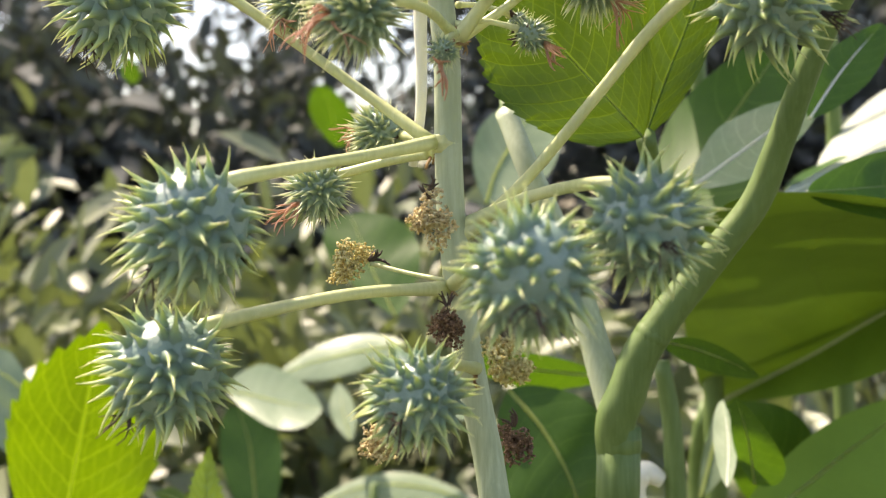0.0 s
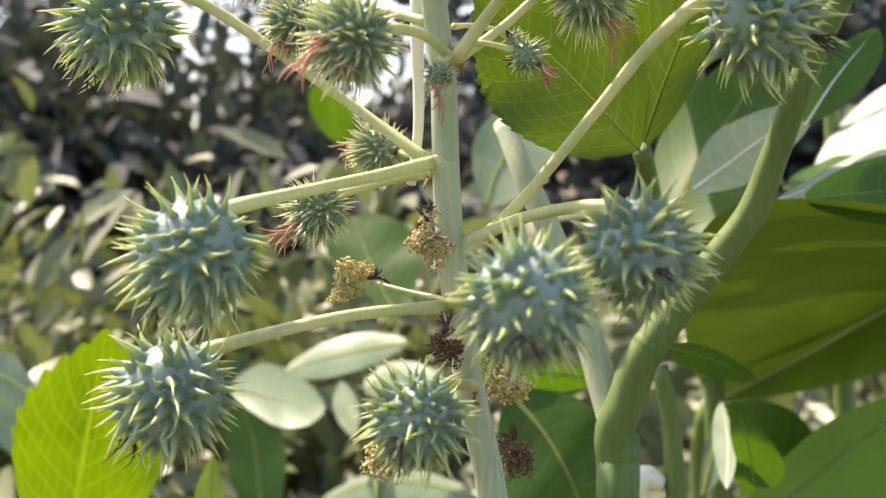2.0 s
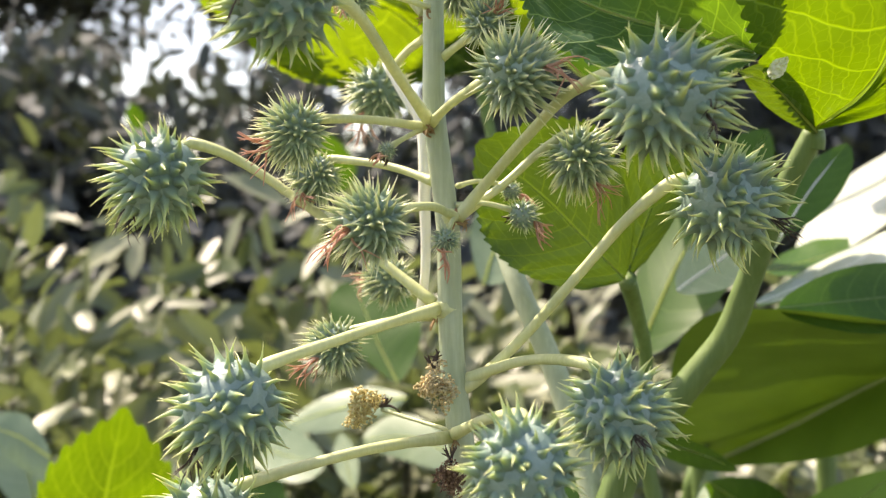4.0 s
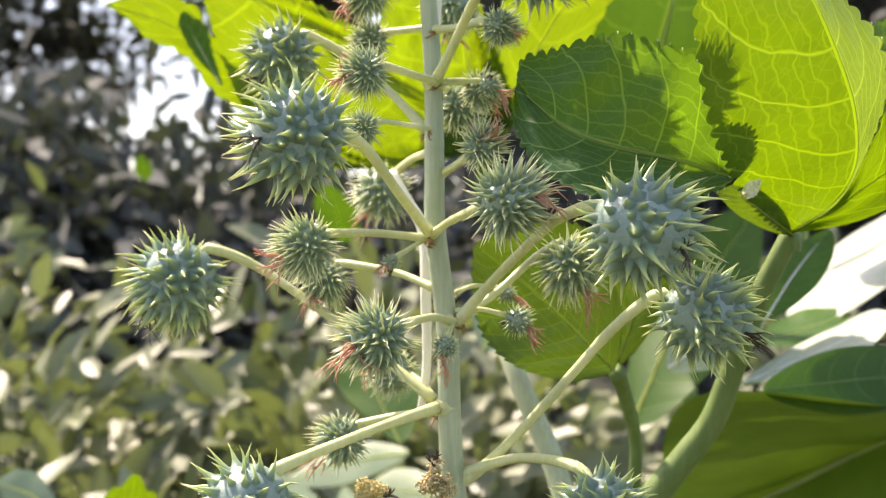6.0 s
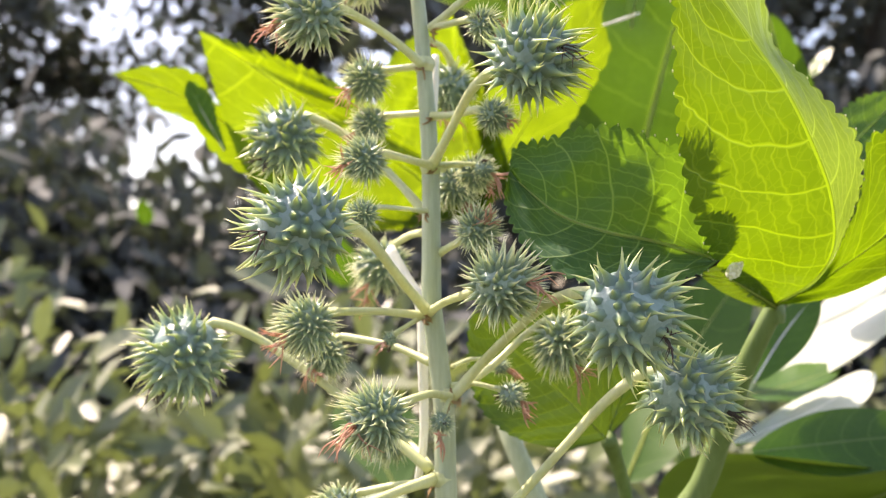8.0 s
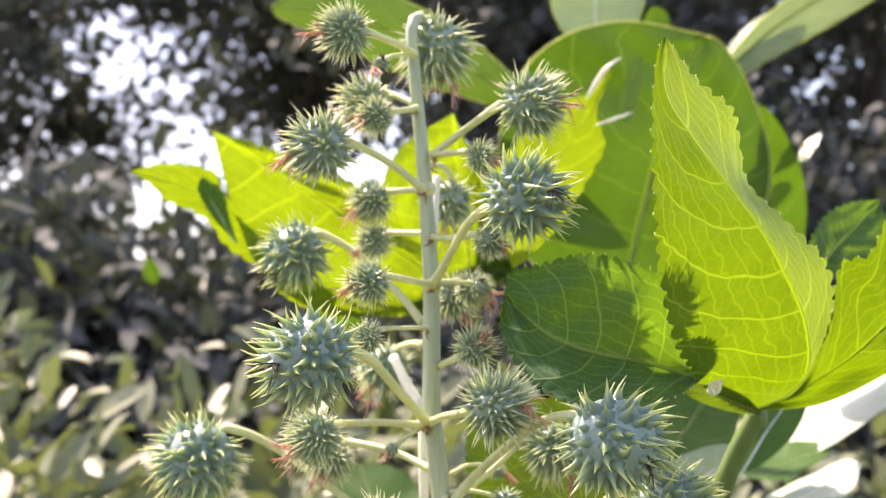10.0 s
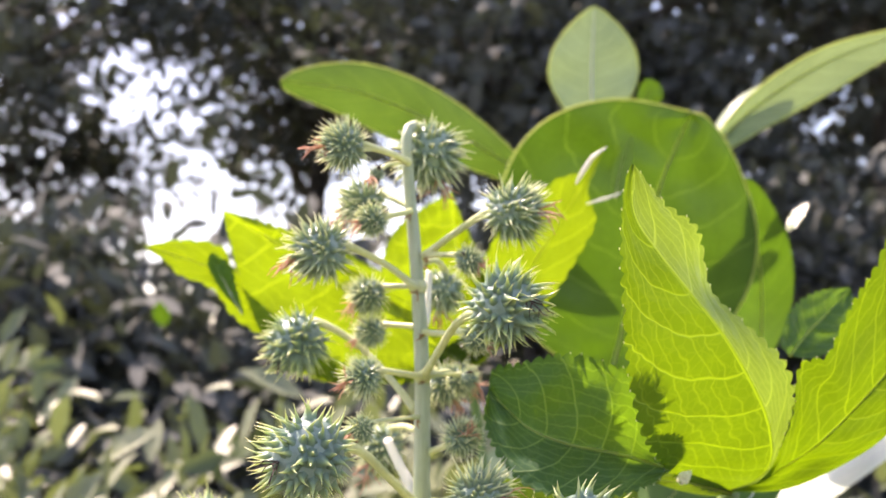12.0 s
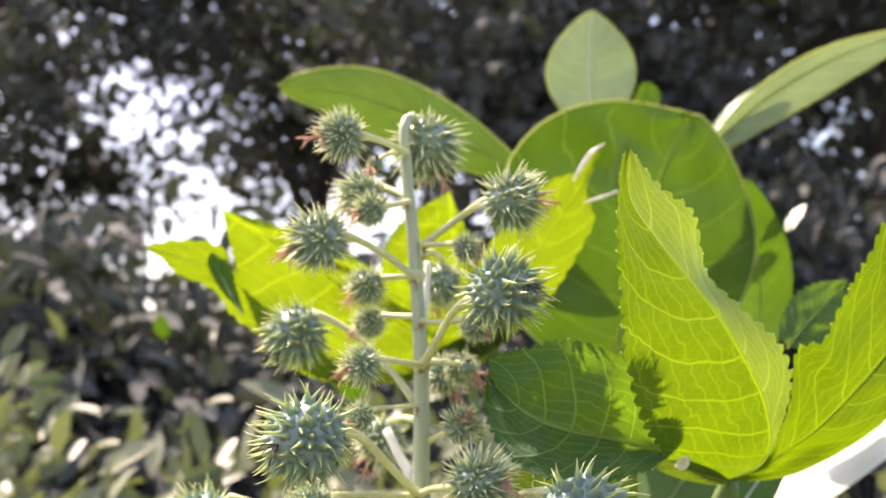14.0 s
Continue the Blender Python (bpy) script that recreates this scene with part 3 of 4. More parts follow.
tube("stem", [(0.055, 0.345, 1.12), (0.028, 0.28, 1.185), (0.0142, 0.258, 1.2204), (0.0099, 0.258, 1.2423), (0.0056, 0.258, 1.2641), (0.0018, 0.258, 1.2965), (0.001, 0.258, 1.3159), (0.0006, 0.258, 1.3384), (-0.0025, 0.258, 1.3666), (-0.0026, 0.258, 1.3837), (-0.0027, 0.258, 1.4108), (-0.0046, 0.258, 1.4446), (-0.0072, 0.258, 1.473), (-0.0086, 0.258, 1.4933), (-0.0079, 0.259, 1.4973), (-0.0058, 0.263, 1.4997)],
     [0.0045, 0.0042, 0.0039, 0.0038, 0.0037, 0.0035, 0.0032, 0.0030, 0.0026, 0.0022, 0.0019], M_STEM, PLANT, "grey-green waxy flower stem", 18, 90, 0.03)
tube("trunk", [(0.06, 0.36, -0.03), (0.062, 0.35, 0.5), (0.055, 0.345, 1.0), (0.0522, 0.331, 1.1984), (0.0526, 0.33, 1.2335)],
     [0.015, 0.012, 0.0095, 0.0076, 0.0067], M_BRANCH, PLANT, "thick smooth green trunk", 18, 60, 0.03)
tube("branch", [(0.0524, 0.331, 1.222), (0.0512, 0.3285, 1.2352), (0.0547, 0.327, 1.2452), (0.0576, 0.326, 1.2546), (0.0618, 0.325, 1.2622), (0.0679, 0.324, 1.271), (0.0732, 0.323, 1.2779), (0.0818, 0.321, 1.2893), (0.0907, 0.318, 1.3021), (0.096, 0.314, 1.3178), (0.1002, 0.309, 1.3329), (0.1049, 0.305, 1.3475), (0.1135, 0.3, 1.3664)],
     [0.0064, 0.0062, 0.0058, 0.0053, 0.0050, 0.0047, 0.0044, 0.0042, 0.0039, 0.0037, 0.0035, 0.0033], M_BRANCH, PLANT, "thick smooth green leaf stalk", 16, 60, 0.03)
tube("node_ring", [(0.0605, 0.3254, 1.2596), (0.0618, 0.325, 1.2622), (0.0634, 0.3248, 1.2645)], [0.0050, 0.0056, 0.0049], M_BRANCH, PLANT, "swollen ring on the leaf stalk", 18, 8, 0.05)
tube("node_ring", [(0.0524, 0.3305, 1.226), (0.0525, 0.330, 1.2285), (0.0527, 0.330, 1.231)], [0.0067, 0.0071, 0.0066], M_BRANCH, PLANT, "swollen ring on the trunk", 18, 8, 0.02)
tube("branch", [(0.0526, 0.33, 1.2333), (0.0483, 0.335, 1.2499), (0.0437, 0.34, 1.267), (0.037, 0.345, 1.2881), (0.0265, 0.35, 1.3134), (0.0198, 0.36, 1.3324)],
     [0.0052, 0.0045, 0.0040, 0.0036], M_STEM, PLANT, "slim pale side branch", 12, 0, 0.03)
# two stalks behind the stem, the sun that strikes them painted as a near-white skin
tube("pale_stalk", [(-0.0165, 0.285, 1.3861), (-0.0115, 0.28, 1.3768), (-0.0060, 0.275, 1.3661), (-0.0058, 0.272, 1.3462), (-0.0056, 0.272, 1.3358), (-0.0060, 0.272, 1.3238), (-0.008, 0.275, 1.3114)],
     [0.0017, 0.0021, 0.0015, 0.0012], M_PALE, PLANT, "stalk coloured near-white for the sun on it")
tube("pale_stalk", [(-0.001, 0.28, 1.4482), (-0.0013, 0.276, 1.4383), (-0.0018, 0.272, 1.4276)], [0.0012, 0.0013, 0.0012], M_PALE, PLANT, "stalk coloured near-white for the sun on it")

for joint in [(-0.0031, 0.258, 1.3656), (-0.0025, 0.258, 1.4092), (0.0012, 0.258, 1.3407), (0.0004, 0.258, 1.3159), (-0.0042, 0.258, 1.4406)]:
    c = Vector(joint)
    wide = 0.0031 if c.z < 1.36 else 0.0027
    tube("node", [c + Vector((0, 0, -0.0022)), c, c + Vector((0, 0, 0.0022))], [wide, wide * 1.22, wide], M_STALK, PLANT, "yellowish swollen node on the stem", 18, 9, 0.12)

# capsules, from the foot of the spike to its top
fruit((-0.0491, 0.2121, 1.2976), 0.0150, 0, (-0.0399, 0.218, 1.3081), [(-0.0024, 0.256, 1.3162), (-0.0172, 0.245, 1.3127)], single=True)
fruit((-0.0572, 0.2229, 1.268), 0.0148, 0, (-0.049, 0.2275, 1.2772), [(0.0006, 0.256, 1.2818), (-0.0221, 0.24, 1.2816)], single=True)
fruit((0.0148, 0.183, 1.2898), 0.0132, 0, (0.0158, 0.2, 1.2999), [(0.0017, 0.256, 1.2825), (0.0089, 0.23, 1.2909)], single=True)
fruit((0.0373, 0.201, 1.2977), 0.0132, 0, (0.0322, 0.225, 1.3079), [(0.0034, 0.258, 1.2959), (0.0071, 0.257, 1.2978), (0.0209, 0.245, 1.3036)], single=True)
fruit((-0.0051, 0.212, 1.2639), 0.0118, 0.15, (0.001, 0.226, 1.2696), [(0.0072, 0.256, 1.2627)], single=True)
fruit((-0.0314, 0.2683, 1.3053), 0.0093, 0.45, (-0.0257, 0.272, 1.3097), [(-0.0033, 0.262, 1.3139), (-0.0134, 0.268, 1.3124)])
fruit((-0.0181, 0.3023, 1.3218), 0.0093, 0.45, (-0.0113, 0.3, 1.3208), [(-0.0022, 0.266, 1.3155), (-0.0069, 0.285, 1.319)])
fruit((-0.0807, 0.2729, 1.3528), 0.0164, 0.1, (-0.072, 0.276, 1.3636), [(-0.0036, 0.266, 1.3171), (-0.0236, 0.275, 1.3325), (-0.0485, 0.278, 1.3508), (-0.0622, 0.277, 1.3594)], single=True)
fruit((-0.0378, 0.2409, 1.3624), 0.0105, 0.5, (-0.031, 0.245, 1.3664), [(-0.005, 0.256, 1.3646), (-0.0183, 0.25, 1.3661)])
fruit((-0.0368, 0.2752, 1.3528), 0.0092, 0.5, (-0.0309, 0.278, 1.3584), [(-0.0024, 0.26, 1.35), (-0.0153, 0.27, 1.355)])
fruit((-0.0167, 0.2112, 1.3393), 0.0111, 0.55, (-0.0072, 0.222, 1.3433), [(0.0023, 0.252, 1.3407), (-0.0029, 0.235, 1.3431)])
fruit((0.0001, 0.2382, 1.3349), 0.0043, 0.9, (0.0012, 0.24, 1.3385), [(0.0026, 0.252, 1.341)])
fruit((0.0206, 0.2549, 1.3409), 0.0055, 0.9, (0.0159, 0.255, 1.343), [(0.0029, 0.256, 1.3438), (0.0099, 0.255, 1.3442)])
fruit((0.0188, 0.2769, 1.348), 0.0036, 0.9, (0.0145, 0.275, 1.3504), [(0.0035, 0.26, 1.349), (0.0089, 0.27, 1.3506)])
fruit((0.0165, 0.2147, 1.3727), 0.0120, 0.5, (0.006, 0.222, 1.3705), [(-0.0034, 0.254, 1.3655), (0.0014, 0.24, 1.3686)])
fruit((0.0459, 0.1936, 1.3649), 0.0159, 0.0, (0.0347, 0.205, 1.3717), [(0.0032, 0.256, 1.3402), (0.0116, 0.25, 1.3502), (0.0218, 0.232, 1.3616), (0.0288, 0.217, 1.3684)], single=True)
fruit((0.0368, 0.2615, 1.3562), 0.0115, 0.5, (0.0334, 0.265, 1.3638), [(0.0044, 0.26, 1.3413), (0.0153, 0.262, 1.3489), (0.0257, 0.265, 1.358)])
fruit((0.0668, 0.2239, 1.3435), 0.0147, 0.05, (0.0543, 0.232, 1.3494), [(0.0028, 0.258, 1.2937), (0.0079, 0.257, 1.2968), (0.0196, 0.255, 1.3077), (0.0344, 0.246, 1.3256), (0.0457, 0.238, 1.3397)], single=True)
fruit((-0.0212, 0.3168, 1.3816), 0.0116, 0.3, (-0.0161, 0.315, 1.3893), [(-0.0035, 0.262, 1.3901), (-0.0103, 0.29, 1.3906)])
fruit((-0.0498, 0.2804, 1.4217), 0.0140, 0.2, (-0.0424, 0.284, 1.4303), [(-0.0051, 0.266, 1.3967), (-0.0147, 0.275, 1.4082), (-0.029, 0.283, 1.4221)], single=True)
fruit((-0.0331, 0.193, 1.3871), 0.0149, 0.05, (-0.0217, 0.206, 1.3892), [(-0.0035, 0.254, 1.3654), (-0.0113, 0.235, 1.3756), (-0.0181, 0.215, 1.3853)], single=True)
fruit((-0.021, 0.2376, 1.4092), 0.0082, 0.6, (-0.0139, 0.24, 1.4115), [(-0.0016, 0.254, 1.4091)])
fruit((-0.0221, 0.2762, 1.4257), 0.0075, 0.6, (-0.0152, 0.275, 1.4285), [(-0.0028, 0.262, 1.4267)])
fruit((-0.0226, 0.2688, 1.4383), 0.0086, 0.6, (-0.0161, 0.27, 1.4421), [(-0.0048, 0.262, 1.4412)])
fruit((-0.0208, 0.2253, 1.3925), 0.0059, 0.6, (-0.0144, 0.232, 1.3959), [(-0.0038, 0.252, 1.3956)])
fruit((0.0048, 0.2852, 1.4065), 0.0092, 0.55, (0.001, 0.284, 1.4122), [(-0.0019, 0.262, 1.4098)])
fruit((0.0031, 0.3063, 1.443), 0.0109, 0.4, (0.0042, 0.305, 1.4523), [(-0.0032, 0.265, 1.4496), (0.0012, 0.29, 1.4532)])
fruit((0.0161, 0.2427, 1.4222), 0.0066, 0.6, (0.0099, 0.245, 1.4248), [(-0.0019, 0.256, 1.4246), (0.0044, 0.25, 1.4239)])
fruit((0.0133, 0.2573, 1.4086), 0.0044, 0.85, (0.0096, 0.258, 1.4104), [(-0.0007, 0.256, 1.4097)])
fruit((0.0109, 0.2393, 1.3892), 0.0077, 0.6, (0.0043, 0.25, 1.3854), [(-0.0002, 0.258, 1.3834)])
fruit((0.024, 0.2043, 1.4304), 0.0141, 0.2, (0.0106, 0.216, 1.4275), [(-0.0018, 0.254, 1.4097), (0.0039, 0.24, 1.4184), (0.0085, 0.224, 1.4249)], single=True)
fruit((-0.028, 0.2316, 1.4855), 0.0099, 0.5, (-0.0201, 0.234, 1.486), [(-0.0073, 0.252, 1.4837), (-0.0128, 0.245, 1.4854)])
fruit((-0.0009, 0.2707, 1.4907), 0.0149, 0.3, (-0.0044, 0.27, 1.502), [(-0.0062, 0.262, 1.498)])
fruit((-0.0247, 0.2683, 1.4714), 0.0113, 0.55, (-0.0162, 0.27, 1.4758), [(-0.0074, 0.262, 1.4697)])
fruit((-0.0195, 0.2438, 1.4622), 0.0069, 0.7, (-0.0126, 0.248, 1.4646), [(-0.0067, 0.255, 1.4668)])
fruit((-0.0359, 0.2363, 1.4509), 0.0125, 0.35, (-0.0258, 0.24, 1.4531), [(-0.0045, 0.255, 1.4399), (-0.0149, 0.248, 1.4474)])
fruit((0.0286, 0.2363, 1.4638), 0.0125, 0.35, (0.0179, 0.24, 1.464), [(-0.0021, 0.256, 1.4512), (0.0085, 0.248, 1.4581)])
fruit((0.0133, 0.2394, 1.4481), 0.0061, 0.7, (0.008, 0.242, 1.4504), [(-0.0015, 0.256, 1.4516)])
fruit((-0.0176, 0.2419, 1.4783), 0.0036, 0.95, (-0.0129, 0.246, 1.4828), [(-0.0078, 0.254, 1.4845)])
fruit((-0.0148, 0.2475, 1.358), 0.0030, 0.95, (-0.0116, 0.25, 1.3608), [(-0.0055, 0.256, 1.3643)])
fruit((0.0111, 0.2659, 1.4085), 0.0070, 0.6, (0.0051, 0.264, 1.4113), [(-0.0013, 0.258, 1.4098)])

# spent flowers at the foot of the spike
dry_flower((-0.0032, 0.238, 1.298), 0.0080, M_TAN, "tan crumbly spent flower on the stem")
dry_flower((-0.0238, 0.270, 1.2874), 0.0080, M_YELLOW, "yellowish crumbly spent flower on a thin stalk", (-1, 0, -0.1))
dry_flower((0.0008, 0.243, 1.2736), 0.0066, M_BROWN, "brown withered flower beside the stem")
dry_flower((0.0143, 0.238, 1.2661), 0.0086, M_YELLOW, "yellow papery spent flower below a capsule")
dry_flower((-0.0122, 0.240, 1.2488), 0.0080, M_TAN, "tan crumbly spent flower below a capsule")
dry_flower((0.0171, 0.272, 1.2411), 0.0074, M_BROWN, "brown withered flower beside the stem")
tube("flower_stalk", [(0.001, 0.256, 1.2835), (-0.009, 0.264, 1.2850), (-0.0185, 0.270, 1.2870)], [0.0006, 0.0005, 0.0006], M_STALK, PLANT)


def castor_leaf(label, lobes, stalk, material, rib=0.0003):
    """A palmate leaf: lobes that meet at the head of the stalk."""
    head = part("leaf", mesh_of("leaf", *tube_data(stalk, [0.0022, 0.0024, 0.003], 10), M_BRANCH), PLANT, label)
    for mid, left, right, options in lobes:
        blade("lobe", mid, left, right, options.pop("material", material), head, **{"teeth": 26, "foot": 0.34, "peak": 0.42, "sharp": 0.95, "rib": rib, "tooth": 0.05, **options})
    return head


head = part("leaf", mesh_of("leaf", *tube_data([(0.113, 0.301, 1.3604), (0.1133, 0.3005, 1.3644), (0.1135, 0.3, 1.3664)], [0.0034, 0.0034, 0.0026], 12), M_BRANCH), PLANT, "sunlit yellow-green serrated castor leaf with pale veins")
margin_blade("lobe", [(0.1121, 0.299, 1.3664), (0.1153, 0.268, 1.374), (0.1143, 0.246, 1.3832), (0.1095, 0.232, 1.3959), (0.1016, 0.221, 1.4083), (0.0891, 0.208, 1.424), (0.0698, 0.196, 1.4446), (0.0612, 0.19, 1.4562), (0.0604, 0.186, 1.4701)], [(0.1113, 0.299, 1.3665), (0.1001, 0.279, 1.3695), (0.0856, 0.25, 1.3749), (0.0748, 0.229, 1.3827), (0.0669, 0.214, 1.392), (0.0614, 0.202, 1.4081), (0.0592, 0.195, 1.4211), (0.0578, 0.19, 1.4363), (0.0571, 0.187, 1.4507), (0.0579, 0.186, 1.4638), (0.06, 0.186, 1.4704)], [(0.1126, 0.299, 1.3664), (0.1168, 0.27, 1.3735), (0.1167, 0.246, 1.3854), (0.1181, 0.235, 1.3986), (0.1138, 0.226, 1.4125), (0.1002, 0.218, 1.4246), (0.088, 0.212, 1.4351), (0.084, 0.206, 1.4466), (0.0806, 0.2, 1.4537), (0.0699, 0.193, 1.46), (0.061, 0.186, 1.4698)], M_CASTOR, head, 34, tooth=0.0021, rib=0.0002, plain=(0.0, 0.36), glands=True, right_material=M_CASTOR_PALE_SHEEN)
margin_blade("lobe", [(0.1123, 0.299, 1.3662), (0.1198, 0.27, 1.375), (0.1309, 0.253, 1.3861), (0.1445, 0.246, 1.4012), (0.1585, 0.241, 1.4188), (0.1741, 0.235, 1.4407)], [(0.1128, 0.299, 1.3664), (0.117, 0.2702, 1.3734), (0.1169, 0.2462, 1.3854), (0.1185, 0.2355, 1.3985), (0.1204, 0.232, 1.4127), (0.1289, 0.232, 1.4156), (0.133, 0.232, 1.4229), (0.139, 0.232, 1.4341), (0.1454, 0.231, 1.4441), (0.1504, 0.23, 1.4542), (0.1628, 0.232, 1.4581), (0.1739, 0.235, 1.4414)], [(0.1125, 0.299, 1.3658), (0.1266, 0.277, 1.3691), (0.1408, 0.261, 1.3782), (0.1544, 0.25, 1.3904), (0.1681, 0.243, 1.4095), (0.1742, 0.235, 1.4397)], M_CASTOR, head, 40, tooth=0.0021, rib=0.0005, plain=(0.3, 1.0), ripple=0.003, glands=True)
margin_blade("lobe", [(0.1464, 0.33, 1.4177), (0.1554, 0.335, 1.4273), (0.1657, 0.34, 1.436), (0.1776, 0.345, 1.4467)], [(0.1427, 0.33, 1.4213), (0.1462, 0.335, 1.4309), (0.1545, 0.34, 1.4408), (0.1657, 0.342, 1.4458), (0.1771, 0.345, 1.4472)], [(0.1545, 0.33, 1.4165), (0.1681, 0.335, 1.4213), (0.1774, 0.34, 1.4311), (0.178, 0.345, 1.446)], M_CASTOR_SHADED, head, 14)
margin_blade("lobe", [(0.1137, 0.299, 1.3652), (0.098, 0.272, 1.3703), (0.0845, 0.25, 1.3745), (0.0736, 0.238, 1.3756)], [(0.1133, 0.299, 1.366), (0.1004, 0.27, 1.3737), (0.0876, 0.248, 1.3783), (0.0801, 0.242, 1.3784), (0.0736, 0.238, 1.3759)], [(0.1136, 0.299, 1.3646), (0.0993, 0.28, 1.3666), (0.0854, 0.26, 1.3705), (0.0739, 0.238, 1.3751)], M_CASTOR_HALF_SHADE, head, rib=0.0004)
margin_blade("lobe", [(0.0781, 0.237, 1.3796), (0.0629, 0.234, 1.3842), (0.0456, 0.231, 1.3877), (0.0334, 0.231, 1.3924), (0.0245, 0.234, 1.4001), (0.0201, 0.236, 1.405)], [(0.0788, 0.237, 1.3806), (0.0784, 0.234, 1.3915), (0.0702, 0.228, 1.4068), (0.0544, 0.225, 1.4137), (0.0425, 0.226, 1.4159), (0.0305, 0.23, 1.4132), (0.0217, 0.234, 1.4115), (0.0199, 0.236, 1.4053)], [(0.0778, 0.237, 1.3789), (0.0711, 0.23, 1.3757), (0.0542, 0.22, 1.3723), (0.0374, 0.215, 1.3741), (0.0276, 0.218, 1.3791), (0.0215, 0.226, 1.3872), (0.0186, 0.232, 1.3964), (0.0197, 0.236, 1.4045)], M_CASTOR_SHADED, head, 26, tooth=0.0019, rib=0.0006, ripple=0.005, glands=True, label="dark green shaded lobe with capsule shadows")
head = part("leaf", mesh_of("leaf", *tube_data([(0.0198, 0.36, 1.3324), (0.022, 0.42, 1.36), (0.0152, 0.5, 1.414)], [0.0022, 0.0024, 0.003], 10), M_BRANCH), PLANT, "bright translucent castor leaf behind the spike")
palm_blade("blade", (0.0152, 0.5, 1.414), [(-0.1123, 0.4279, 1.4947), (0.0051, 0.4573, 1.5083), (-0.0262, 0.4915, 1.4046)], [(-0.0982, 0.4566, 1.4363), (-0.0331, 0.4639, 1.4655), (0.038, 0.5001, 1.43)], M_CASTOR_BRIGHT, head, bulges={(0, 1): 0.02, (0, -1): 0.03, (1, -1): 0.0})
margin_blade("lobe", [(0.0152, 0.502, 1.4141), (0.0476, 0.4899, 1.4662), (0.0731, 0.4805, 1.5066), (0.09, 0.4732, 1.5362)], [(0.0127, 0.5006, 1.4157), (0.017, 0.4907, 1.4424), (0.0219, 0.4805, 1.4701), (0.0378, 0.4749, 1.4947), (0.0616, 0.4732, 1.5159), (0.0786, 0.4752, 1.5232), (0.0894, 0.4728, 1.5365)], [(0.0185, 0.5033, 1.4134), (0.0479, 0.5011, 1.4397), (0.0642, 0.4986, 1.4572), (0.0809, 0.4923, 1.4841), (0.0865, 0.4883, 1.4977), (0.0815, 0.4804, 1.5129), (0.0852, 0.477, 1.5236), (0.0907, 0.4735, 1.536)], M_CASTOR_BRIGHT, head, 16, rib=0.0005)
margin_blade("lobe", [(-0.0601, 0.4811, 1.4171), (-0.1052, 0.4517, 1.455), (-0.1295, 0.4386, 1.4688), (-0.1525, 0.4292, 1.4748)], [(-0.0599, 0.4792, 1.4218), (-0.1062, 0.4487, 1.4613), (-0.1125, 0.4416, 1.4738), (-0.1219, 0.437, 1.478), (-0.1365, 0.4323, 1.4787), (-0.1525, 0.429, 1.4751)], [(-0.0618, 0.4825, 1.4125), (-0.1063, 0.4588, 1.4373), (-0.1173, 0.4494, 1.4518), (-0.1264, 0.4439, 1.4583), (-0.1359, 0.4397, 1.4615), (-0.1435, 0.4342, 1.4692), (-0.1525, 0.4293, 1.4746)], M_CASTOR_BRIGHT, head, 14, rib=0.0005)
margin_blade("folded_lobe", [(-0.1052, 0.4503, 1.4416), (-0.1112, 0.4432, 1.4542), (-0.1161, 0.4372, 1.4649), (-0.1178, 0.4337, 1.4722)], [(-0.1057, 0.4496, 1.4428), (-0.1151, 0.442, 1.4541), (-0.1204, 0.4355, 1.466), (-0.1186, 0.4333, 1.4725)], [(-0.1041, 0.4506, 1.4416), (-0.1072, 0.4441, 1.4549), (-0.1093, 0.4387, 1.4662), (-0.1167, 0.434, 1.4723)], M_CASTOR_SHADED, head, 8, rib=0.0004, rib_material=M_PALE)
castor_leaf("half-shaded green castor leaf behind the spike", [
    ([(0.0565, 0.31, 1.3206), (0.0423, 0.3057, 1.3348), (0.0284, 0.3016, 1.3483), (0.0099, 0.296, 1.363)], (0.0162, 0.2979, 1.3275), (0.0482, 0.3075, 1.3655), {"teeth": 18, "tooth": 0.03}),
    ([(0.0577, 0.317, 1.3205), (0.0653, 0.3193, 1.3402), (0.0711, 0.321, 1.3544), (0.0789, 0.3234, 1.3777)], (0.0552, 0.3163, 1.3595), (0.0778, 0.323, 1.3474), {"teeth": 18, "tooth": 0.03}),
], [(0.0658, 0.335, 1.2655), (0.0669, 0.332, 1.2926), (0.0623, 0.325, 1.3099), (0.057, 0.31, 1.3207)], M_CASTOR_HALF_SHADE)
castor_leaf("bright young castor leaf low beside the spike", [
    ([(-0.2060, 0.56, 1.1154), (-0.1910, 0.5429, 1.1645), (-0.1800, 0.5313, 1.2003), (-0.1655, 0.5165, 1.2470)], (-0.2170, 0.527, 1.1960), (-0.1480, 0.5519, 1.1800), {"teeth": 11, "tooth": 0.05, "sharp": 1.1}),
], [(0.03, 0.40, 1.0), (-0.10, 0.5, 1.05), (-0.2037, 0.55, 1.1189)], M_CASTOR)

# ---------- waxy-leaved shrub behind ----------
SHRUB = thing("milkweed_shrub", (0.2, 0.7, 0.0), "tall milkweed shrub with broad waxy grey-green leaves", "shrub")
tube("stem", [(0.2, 0.7, -0.03), (0.19, 0.68, 0.6), (0.16, 0.64, 1.1), (0.14, 0.62, 1.4), (0.12, 0.66, 1.6)], [0.014, 0.012, 0.009, 0.006, 0.003], M_BRANCH, SHRUB, "", 12, 40)
